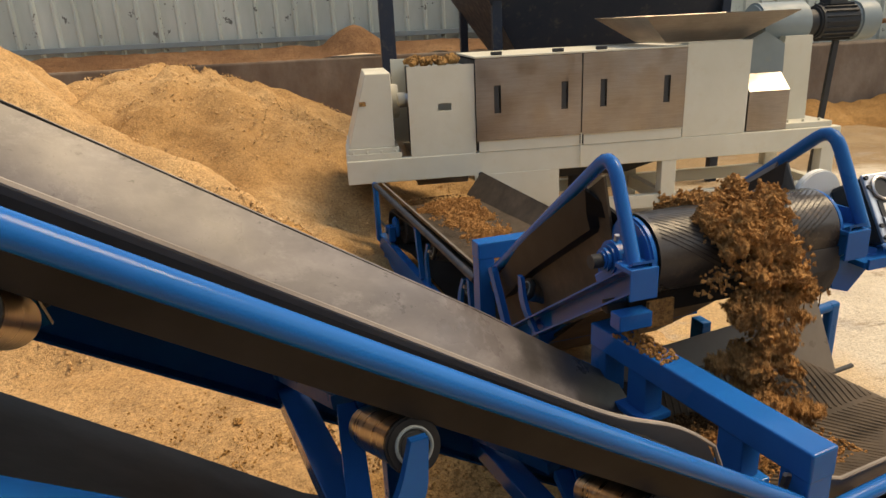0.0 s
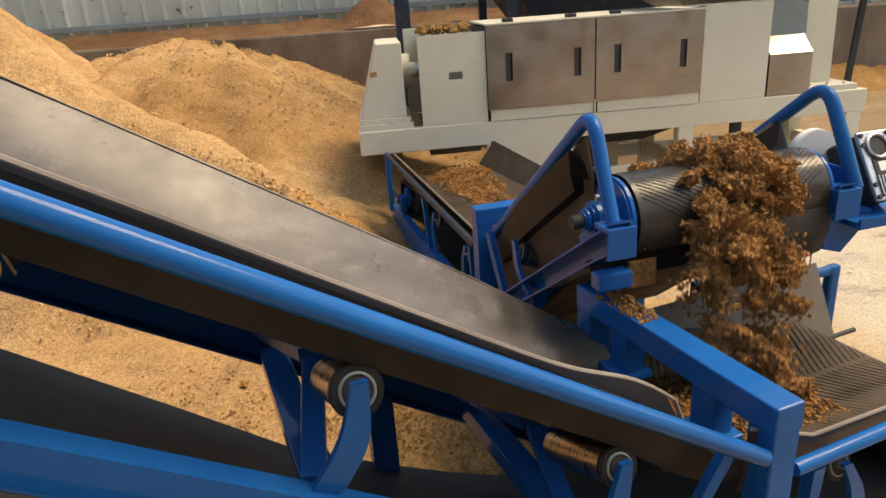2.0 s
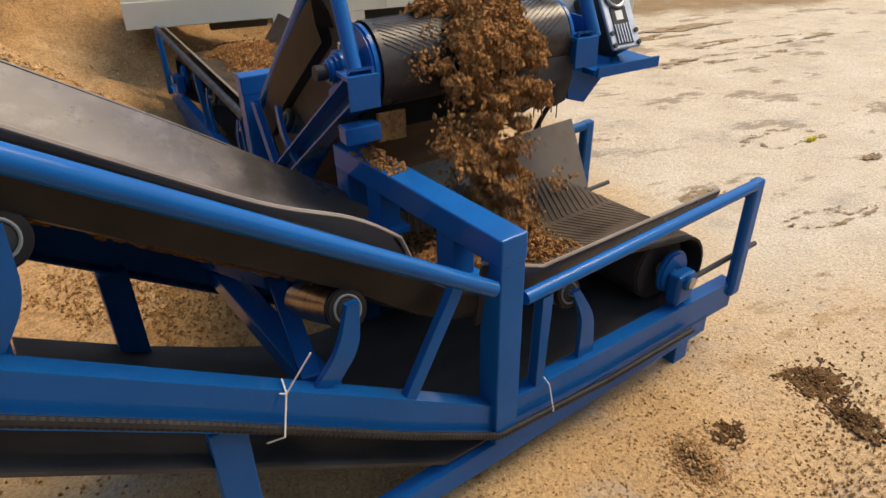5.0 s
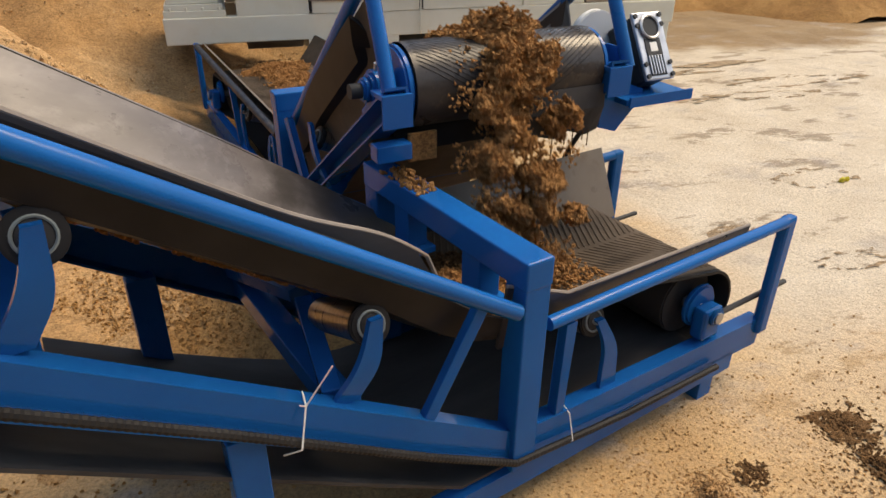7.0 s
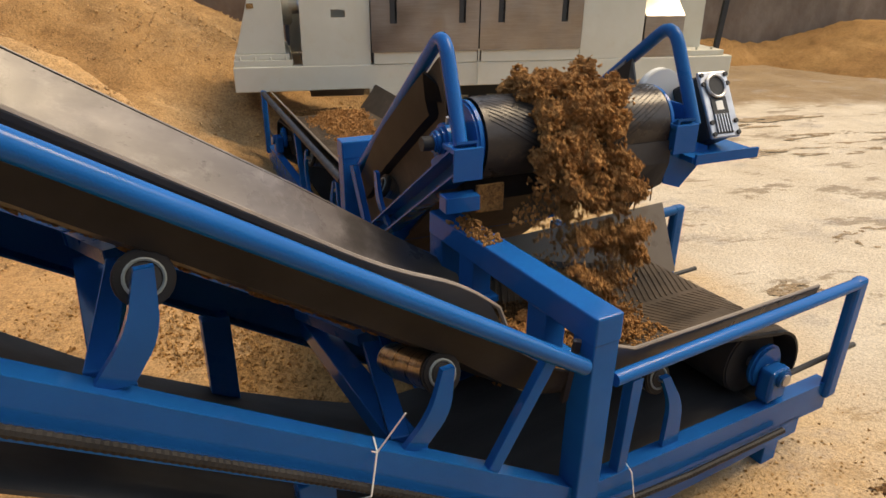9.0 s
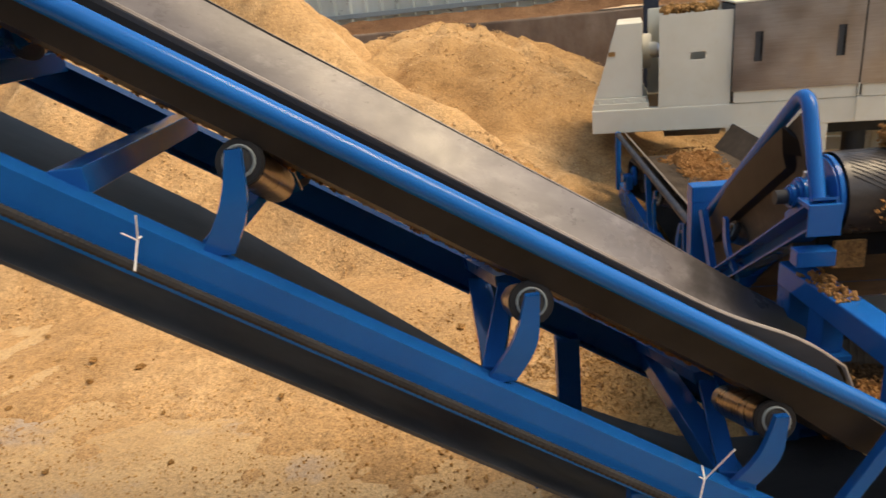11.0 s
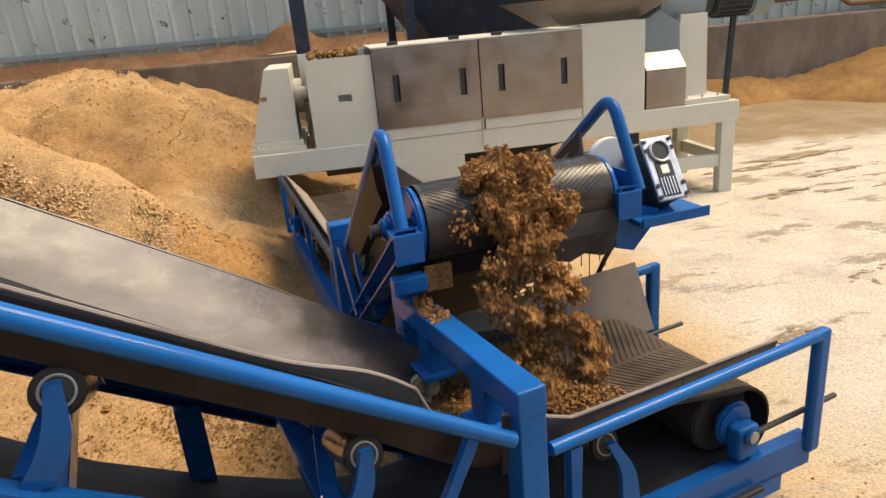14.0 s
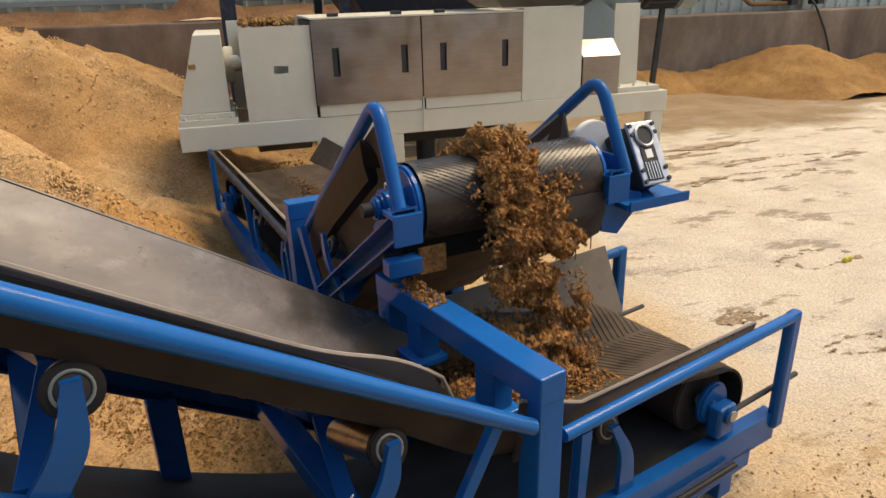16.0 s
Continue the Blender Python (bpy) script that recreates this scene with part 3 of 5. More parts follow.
    xs = [head + 0.02 + i * 0.12 for i in range(int((-0.5 - head) / 0.12))] + [-0.5, -0.4, -0.3, -0.2, -0.1, 0.0, 0.1, 0.2, 0.3, 0.45, 0.6] + ([0.9, 1.2, 1.6] if T > 2 else [])
    secs = [section(x) for x in xs]
    ys = [p[1] for p in section(px)]
    for i in range(13):
        q = math.pi / 2 - math.pi * i / 12
        secs.append([(px + pr * math.cos(q), y, pz + pr * math.sin(q)) for y in ys])

    if drum:
        # back to the head drum, round it, and down on to the carrying side
        r, hx, hz = drum
        flat = [0.085 + (W - 0.207) * i / (len(ys) - 1) for i in range(len(ys))]
        back = [(px - 0.25, 0.255), (0.3, 0.21), (0.1, 0.22), (-0.1, 0.30), (-0.3, 0.44), (-0.6, 0.68), (-0.9, 0.93)]
        arc = []
        for i in range(15):
            q = math.radians(57 + 225 * i / 14)
            arc.append([(hx + r * math.cos(q), y, hz + r * math.sin(q)) for y in flat])
        secs = arc[::-1] + secs[2:]
        secs = secs + [[(x, y, z) for y in flat] for x, z in back] + [arc[-1]]
    else:
        back = [(px - 0.25, 0.255), (0.3, 0.21), (0.1, 0.20), (-0.17, 0.205), (-0.38, 0.24), (-0.562, 0.305), (-0.8, 0.43), (-1.1, 0.61), (-1.4, 0.86), (-2.0, 1.345), (-3.0, 2.025), (head + 0.02, 0.045 - 0.66 * head)]
        # the slack belt hangs lower along its far edge
        run = [secs[-1]]
        for x, z in back:
            row = []
            for y in ys:
                q = (y - ys[0]) / (ys[-1] - ys[0])
                taut = max(z, 0.088 - 0.66 * x) if -3.2 < x < -0.2 else z
                q2 = q * q * (3 - 2 * q)
                row.append((x, 0.015 + (W - 0.03) * q, taut + (z + (0.02 if x < -0.5 else 0.0) - taut) * q2))
            run.append(row)
        wz = (zg(head) - 0.215 + 0.045 - 0.66 * head) / 2
        wr = (zg(head) - 0.215 - 0.045 + 0.66 * head) / 2
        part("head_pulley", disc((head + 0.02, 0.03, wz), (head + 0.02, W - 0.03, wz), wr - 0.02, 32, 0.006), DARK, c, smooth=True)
        turn = [[(head + 0.02 - wr * math.cos(q), y, wz + wr * math.sin(q)) for y in (0.03, W / 2, W - 0.03)] for q in (math.pi * (0.5 - i / 12) for i in range(13))]
        part("head_belt", loft(turn, thick=0.010), BELT_BACK, c, smooth=True)
        part("return_belt", loft(run, thick=0.010), BELT_BACK, c, "grey back of the returning belt", smooth=True)
    part("belt", loft(secs, thick=0.010), BELT, c, "black chevron rubber belt", smooth=True)
    # The blue pulley is dark grey: shade inside the belt loop, put into colour.
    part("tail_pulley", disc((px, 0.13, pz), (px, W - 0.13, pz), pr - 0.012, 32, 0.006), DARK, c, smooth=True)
    part("pulley_shaft", disc((px, -0.02, pz), (px, W + 0.02, pz), 0.022, 14), ALLOY, c, smooth=True)
    for y in (0.0, W - 0.06):
        bb = part("bearing_block", boxed(px - 0.05, px + 0.05, y, y + 0.06, pz - 0.10, pz + 0.03, 0.014), BLUE, c)
        part("grease_cap", disc((px, y - 0.014 if y < 0.1 else y + 0.06, pz), (px, y if y < 0.1 else y + 0.074, pz), 0.036, 18, 0.004), BLUE_DUSTY, bb, smooth=True)
        part("bearing_housing", disc((px, y + 0.062, pz + 0.01), (px, y + 0.09, pz + 0.01), 0.085, 26, 0.01) if y < 0.1 else disc((px, y - 0.03, pz + 0.01), (px, y - 0.002, pz + 0.01), 0.085, 26, 0.01), BLUE, c, smooth=True)
        part("tension_bolt", disc((px + 0.07, y + 0.03, pz - 0.03), (T + 0.16, y + 0.03, pz - 0.03), 0.011, 10), DARK, c)
    # stained carrying face of the level part, with chevron cleats
    cut = []
    for x in [0.0, 0.1, 0.2, 0.3, 0.45, 0.6] + ([0.9, 1.2, 1.6] if T > 2 else []) + [px]:
        s = section(x)
        cut.append([(p[0], p[1], p[2] + 0.011) for p in s[1:-1]])
    for a in (14, 28, 42, 56, 70):
        q = math.radians(90 - a)
        cut.append([(px + (pr + 0.011) * math.cos(q), y, pz + (pr + 0.011) * math.sin(q)) for y in ys[1:-1]])
    part("carrying_face", loft(cut, thick=0.003), BELT_DUSTY, c, "pulp-stained carrying face of the belt", smooth=True)
    bm = bmesh.new()

    def top(x, y):
        s = section(min(x, px))
        for a, b in zip(s, s[1:]):
            if a[1] <= y <= b[1]:
                z = a[2] + (b[2] - a[2]) * (y - a[1]) / (b[1] - a[1])
                break
        else:
            z = 0.56
        return z + 0.0135 if x <= px else pz + math.sqrt(max(0, pr * pr - (x - px) ** 2)) + 0.0135
    x = -0.05
    while x < px + 0.1:
        for s in (-1, 1):
            for q in range(4):
                a0, a1 = 0.012 + q * 0.08, 0.012 + q * 0.08 + 0.078
                x0, x1 = x + a0 * 0.62, x + a1 * 0.62
                if x1 > px + 0.09:
                    continue
                y0, y1 = W / 2 + s * a0, W / 2 + s * a1
                p0, p1 = Vector((x0, y0, top(x0, y0))), Vector((x1, y1, top(x1, y1)))
                d = (p1 - p0).normalized()
                n = Vector((-d.y, d.x, 0)).normalized() * 0.0038
                u = Vector((0, 0, 0.0009))
                v = [bm.verts.new(p) for p in (p0 - n - u, p0 + n - u, p1 + n - u, p1 - n - u, p0 - n * 0.6 + u, p0 + n * 0.6 + u, p1 + n * 0.6 + u, p1 - n * 0.6 + u)]
                for f in ((4, 5, 6, 7), (0, 1, 5, 4), (1, 2, 6, 5), (2, 3, 7, 6), (3, 0, 4, 7)):
                    bm.faces.new([v[k] for k in f])
        x += 0.028
    tagged(part("belt_tread", bm, BELT_DUSTY, c), kind="stuff")
    return c


ROLLERS = []
A_POSE = pose(1.275, 2.626, 0, 0, 0, 16.5)
B_POSE = pose(1.74, 4.598, 0, 0, 0, 99.8)
conveyor_a = conveyor("belt_conveyor", "blue steel belt conveyor with black troughed belt rising from its tail", A_POSE, 0.84, 1.28, -4.6, None)
conveyor_b = conveyor("belt_conveyor", "short blue belt conveyor carrying wet pulp from the press", B_POSE, 0.93, 2.45, -1.20, (0.125, -1.12, 1.20))


def rubber_strip(c, top, bottom, xs, thick=0.012, label="", mat=RUBBER):
    """An upright rubber strip along x; top and bottom give (y, z)."""
    secs = [[(x, *top(x)), (x, *[(a + b) / 2 for a, b in zip(top(x), bottom(x))]), (x, *bottom(x))] for x in xs]
    return part("side_skirt", loft(secs, thick=thick), mat, c, label, smooth=True)


def dress_a(c):
    W = 0.84
    # tall far skirt of the incline, with bolt heads
    def flank(x):
        top = zg(x) + 0.012 - (0.0 if x < -0.5 else 0.05 * (x + 0.5))
        low = zg(x) - 0.19
        lean = 0.10 * max(0.0, min(1.0, (x + 1.7) / 1.3))
        out = []
        for i in range(9):
            q = i / 8
            sag = -0.008 * math.sin(math.pi * q) + 0.0035 * fbm(x * 1.6, q * 1.5, 1.7, 3)
            out.append((x, W - 0.03 - (0.13 + lean) * q + sag * 0.45, top + (low - top) * q - sag * 0.55))
        return out
    fine = [-4.5 + i * 0.09 for i in range(49)] + [-0.1, -0.02, 0.05]
    far = part("side_skirt", loft([flank(x) for x in fine], thick=0.012), RUBBER, c, "slick black rubber skirt scuffed grey, with bolt heads", smooth=True)
    for x in (-3.2, -2.6, -1.66, -1.03, -0.42, -0.16, -0.02):
        part("bolt", disc((x, W - 0.05, zg(x) - 0.03), (x, W - 0.032, zg(x) - 0.024), 0.010, 8), ALLOY, far)

    def bulge(x):
        return 0.035 * math.exp(-((x + 0.36) / 0.16) ** 2)
    near = [-4.5 + i * 0.25 for i in range(16)] + [-0.7 + i * 0.045 for i in range(11)]
    rubber_strip(c, lambda x: (0.045 + 0.5 * bulge(x), zg(x) + 0.035 + bulge(x) - (0.05 if x > -0.27 else 0)), lambda x: (0.075, zg(x) - 0.12), near, 0.012, "black rubber edge strip with a bulge", BELT_BACK)
    rubber_strip(c, lambda x: (0.04, (0.845 - 0.42 * (x + 0.05) if x < 0.2 else 0.74 - 0.02 * (x - 0.2))), lambda x: (0.07, 0.62), [-0.03, 0.05, 0.13, 0.2, 0.3, 0.5, 0.7, 0.9, 1.08], 0.012, "black rubber edge strip")
    edge = [(x, 0.039 + 0.5 * bulge(x), zg(x) + 0.036 + bulge(x) - (0.05 if x > -0.27 else 0)) for x in [-4.5 + i * 0.12 for i in range(32)] + [-0.66 + i * 0.03 for i in range(16)]]
    part("frayed_edge", tubed(edge, 0.0058, 6), FRAYED, c, "frayed pale edge of the rubber")
    edge = [(x, 0.034, (0.845 - 0.42 * (x + 0.05) if x < 0.2 else 0.74 - 0.02 * (x - 0.2)) + 0.001) for x in (-0.03, 0.05, 0.13, 0.2, 0.3, 0.5, 0.7, 0.9, 1.08)]
    part("frayed_edge", tubed(edge, 0.0058, 6), FRAYED, c, "frayed pale edge of the rubber")
    # worn cleats along the inside of the near strip
    bm = bmesh.new()
    x = -2.9
    while x < -0.52:
        h = 0.026 + 0.006 * noise.noise(Vector((x * 9, 0, 2)))
        a = [(x + dx, y, zg(x + dx) + z) for dx, y, z in ((0, 0.060, h), (0.026, 0.060, h), (0.034, 0.098, h - 0.018), (0.008, 0.098, h - 0.018))]
        hi = [bm.verts.new(q) for q in a]
        lo = [bm.verts.new((q[0], q[1], q[2] - 0.03)) for q in a]
        bm.faces.new(hi)
        for i in range(4):
            bm.faces.new((hi[i], lo[i], lo[(i + 1) % 4], hi[(i + 1) % 4]))
        x += 0.042
    tagged(part("strip_cleats", bm, BELT_DUSTY, c), kind="stuff")
    # far skirt plate of the tail
    rubber_strip(c, lambda x: (W + 0.0, 0.755), lambda x: (W - 0.13 , 0.47), [0.1, 0.4, 0.7, 0.9, 1.06, 1.16], 0.010, "grey rubber plate leaning in over the tail", PLATE)
    # corrugated conduit clipped to the rail, with ties
    path = [(-4.4, -0.022, 0.250 + 0.66 * 4.4), (-2.2, -0.022, 0.246 + 0.66 * 2.2), (-0.8, -0.024, 0.244 + 0.528), (-0.3, -0.022, 0.425), (0.0, -0.024, 0.235), (0.5, -0.024, 0.185), (1.0, -0.024, 0.17)]
    pts = []
    for a, b in zip(path, path[1:]):
        n = max(2, int((Vector(b) - Vector(a)).length / 0.0075))
        pts += [Vector(a).lerp(Vector(b), i / n) for i in range(n)]
    part("cable_conduit", tubed(pts, 0.0105, 8, 0.16), BELT, c, "ribbed black conduit")
    for x, lean in ((-1.835, 0.02), (-0.627, 0.06), (0.22, 0.0)):
        z = (0.34 - 0.66 * x) if x < 0 else 0.31
        if x < -1:
            z -= 0.03
        t = part("cable_tie", tubed([(x - lean, -0.003, z - (0.075 if x < -1 else 0.12)), (x - lean * 0.5, -0.040, z - (0.055 if x < -1 else 0.09)), (x, -0.012, z + 0.003), (x + 0.01, 0.03, z + 0.008)], 0.0022, 6), WHITE, c, "white plastic cable tie")
        if x < 0:
            part("tail", tubed([(x, -0.012, z + 0.0), (x + lean, -0.035, z + 0.04 + lean)], 0.002, 6), WHITE, t)
            part("tail", tubed([(x, -0.012, z + 0.0), (x - 0.02, -0.03, z + 0.025)], 0.002, 6), WHITE, t)


dress_a(conveyor_a)


def dress_b(c):
    W = 0.93
    for side in (0, 1):
        def Y(v):
            return W - v if side else v
        if side:
            rubber_strip(c, lambda x: (Y(0.05), zg(x) + 0.02), lambda x: (Y(0.12), zg(x) - 0.36), [-1.02, -0.9, -0.6, -0.3, -0.05], 0.010, "brown-stained rubber side skirt", BELT_DUSTY)
        else:
            rubber_strip(c, lambda x: (Y(0.0), zg(x) + 0.055), lambda x: (Y(0.09), zg(x) - 0.13), [-0.86, -0.6, -0.3, -0.05], 0.010, "dark rubber side skirt with a cut end")
        rubber_strip(c, lambda x: (Y(0.03), 0.74), lambda x: (Y(0.17), 0.56), [0.1, 0.8, 1.6, 2.3], 0.010, "rubber side skirt dusted with sawdust", DUSTED if side else BELT_DUSTY)
        b = part("drum_bearing", boxed(-1.20, -1.02, *sorted((Y(0.02), Y(0.066))), -0.02, 0.02, 0.008, Matrix.Translation((-1.11, 0, 1.145)) @ Matrix.Rotation(radians(33.4), 4, "Y") @ Matrix.Translation((1.11, 0, 0))), BLUE, c, "blue cast pillow block bearing")
        part("bearing_housing", disc((-1.12, Y(0.012), 1.20), (-1.12, Y(0.07), 1.20), 0.062, 24, 0.012), BLUE, b, smooth=True)
        part("bearing_cap", disc((-1.12, Y(-0.012), 1.20), (-1.12, Y(0.014), 1.20), 0.040, 20, 0.008), BLUE, b, smooth=True)
        part("grease_nipple", disc((-1.125, Y(0.04), 1.255), (-1.13, Y(0.04), 1.283), 0.009, 8), ALLOY, b)
        for bx in (-1.185, -1.045):
            bz = 1.145 - 0.66 * (bx + 1.11)
            part("bolt", disc((bx, Y(0.043), bz), (bx + 0.016, Y(0.043), bz + 0.038), 0.011, 6), BLUE, b)
        part("end_plate", boxed(-1.294, -1.286, *sorted((Y(-0.012), Y(0.088))), 1.118, 1.222, 0.002), BLUE, c)
        d = part("drum_end", disc((-1.12, Y(0.092 if side else 0.055), 1.20), (-1.12, Y(0.120 if side else 0.083), 1.20), 0.132, 30, 0.008), BLUE, c, smooth=True)
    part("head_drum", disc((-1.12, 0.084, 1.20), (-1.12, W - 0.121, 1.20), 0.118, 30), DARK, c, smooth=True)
    r0 = 0.125 + 0.013
    wrap = [[(-1.12 + r0 * math.cos(q), y, 1.20 + r0 * math.sin(q)) for y in (0.085, 0.3, 0.5, 0.7, W - 0.122)] for q in (radians(48 + 190 * i / 16) for i in range(17))]
    part("drum_belt_face", loft(wrap, thick=0.003), WET_BELT, c, "scuffed belt face wrapped over the drum", smooth=True)
    bm = bmesh.new()
    q = 40.0
    while q < 235:
        for s in (-1, 1):
            for k in range(6):
                a0, a1 = 0.01 + k * 0.056, 0.01 + k * 0.056 + 0.054
                ends = []
                for a in (a0, a1):
                    ang = radians(q - math.degrees(a * 0.62 / r0))
                    ends.append((ang, W / 2 - 0.018 + s * a))
                if ends[1][0] < radians(44):
                    continue
                v = []
                for ang, y in ends:
                    for da, h in ((-0.012, 0), (-0.005, 0.0004), (0.005, 0.0004), (0.012, 0)):
                        rr = r0 + 0.002 + h
                        v.append(bm.verts.new((-1.12 + rr * math.cos(ang + da), y, 1.20 + rr * math.sin(ang + da))))
                for f in ((0, 1, 5, 4), (1, 2, 6, 5), (2, 3, 7, 6)):
                    bm.faces.new([v[n] for n in f])
        q += 7
    tagged(part("drum_tread", bm, BELT, c), kind="stuff")
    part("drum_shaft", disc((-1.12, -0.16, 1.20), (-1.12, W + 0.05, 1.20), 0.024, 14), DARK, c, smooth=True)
    # scraper below the drum; its bar is dark grey to stand for the shade there
    part("scraper", boxed(-1.15, -1.13, 0.09, W - 0.09, 0.985, 1.09, 0.004), BELT, c, "worn rubber scraper")
    part("scraper_bar", boxed(-1.12, -1.08, 0.02, W - 0.02, 1.00, 1.04, 0.004), DARK, c)
    part("scraper_flap", loft([[(-1.255, y, 1.16), (-1.262, y, 1.08), (-1.235, y, 0.985 + 0.012 * math.sin(y * 40))] for y in (0.07, 0.12, 0.2, 0.26, 0.34, 0.40)], thick=0.006), BELT_BACK, c, "splashed rubber apron under the drum")
    for y, z in ((0.11, 0.93), (0.135, 0.955), (0.18, 0.90), (0.215, 0.95), (0.27, 0.915)):
        part("drip", tubed([(-1.238, y, 0.995), (-1.24, y + 0.002, (0.995 + z) / 2), (-1.237, y, z)], 0.0022, 6), SPILL, c)
    part("return_face", loft([[(x, y, z) for y in (0.10, 0.3, 0.5, 0.7, W - 0.10)] for x, z in ((-1.13, 1.062), (-1.08, 1.045), (-0.9, 0.908), (-0.6, 0.657), (-0.3, 0.418))], thick=0.003), BELT_DUSTY, c, "pulp-stained face of the returning belt", smooth=True)
    part("scraper_tab", boxed(-1.235, -1.22, W - 0.20, W - 0.10, 0.98, 1.075, 0.003), PULP_DARK, c, "scraper end caked with pulp")
    part("scraper_clamp", boxed(-1.26, -1.20, W - 0.10, W + 0.02, 1.0, 1.055, 0.004), BLUE, c)
    bm = bmesh.new()
    out = [(0.06, 1.19), (0.06, 0.99), (-0.02, 0.965), (-0.13, 1.08), (-0.13, 1.115), (-0.03, 1.15)]
    a = [bm.verts.new((-1.235, y, z)) for y, z in out]
    b = [bm.verts.new((-1.225, y, z)) for y, z in out]
    bm.faces.new(a), bm.faces.new(b[::-1])
    for i in range(6):
        bm.faces.new((a[i], b[i], b[(i + 1) % 6], a[(i + 1) % 6]))
    part("gusset_plate", bm, BLUE, c)
    part("side_plate", boxed(-1.22, -1.0, -0.03, -0.018, 1.0, 1.27, 0.003), BLUE, c)
    # drive on an angle bracket
    part("drive_bracket", plate([(-1.30, 1.08), (-1.30, 1.10), (-1.06, 1.10), (-1.06, 1.08)], "y", -0.31, 0.31), BLUE, c)
    part("bracket_lip", plate([(-1.31, 1.074), (-1.31, 1.112), (-1.30, 1.112), (-1.30, 1.074)], "y", -0.31, 0.30), BLUE, c)
    g = part("gearbox", boxed(-1.265, -1.12, -0.278, -0.158, 1.11, 1.355, 0.015), DARK, c, "cast aluminium worm gearbox with cooling fins")
    gx = -1.283
    part("front_plate", boxed(-1.282, -1.266, -0.287, -0.150, 1.105, 1.36, 0.006), ALLOY, g, "bright cast aluminium face")
    part("recess", boxed(-1.2855, -1.2825, -0.252, -0.178, 1.12, 1.26, 0.001), DARK, g)
    g.matrix_basis = Matrix.Translation((-1.20, 0.045, 1.125)) @ Matrix.Rotation(radians(31), 4, "Y") @ Matrix.Translation((1.20, 0, -1.12))
    part("flange_ring", tubed([(gx - 0.006, -0.215 + 0.042 * math.cos(q), 1.30 + 0.042 * math.sin(q)) for q in (i * math.pi / 12 for i in range(25))], 0.006, 6), ALLOY, g, smooth=True)
    part("bore_cover", disc((gx - 0.004, -0.215, 1.30), (gx + 0.01, -0.215, 1.30), 0.036, 24), DARK, g)
    for i in range(6):
        part("fin", boxed(gx - 0.006, gx + 0.01, -0.252 + i * 0.0135, -0.246 + i * 0.0135, 1.125, 1.195, 0.001), ALLOY, g)
    for y in (-0.276, -0.161):
        for z in (1.12, 1.165, 1.31, 1.345):
            part("bolt", disc((gx - 0.006, y, z), (gx + 0.01, y, z), 0.009, 8), DARK, g)
    part("name_plate", boxed(gx - 0.003, gx + 0.01, -0.232, -0.198, 1.21, 1.245, 0.001), WHITE, g)
    mo = part("motor", disc((-1.05, -0.20, 1.20), (-0.80, -0.20, 1.20), 0.065, 26, 0.01), DARK, c, "dark electric motor", smooth=True)
    part("motor_flange", disc((-1.02, -0.06, 1.26), (-0.99, -0.06, 1.26), 0.11, 30, 0.004), WHITE, c, "round pale drive flange", smooth=True)
    cab = rounded([(-1.0, -0.17, 1.12), (-1.0, -0.16, 1.0), (-0.86, -0.12, 0.78), (-0.80, -0.05, 0.5), (-0.7, 0.0, 0.05)], 0.12)
    part("power_cable", tubed(cab, 0.011, 8), DARK, c, "thick black cable", smooth=True)


dress_b(conveyor_b)


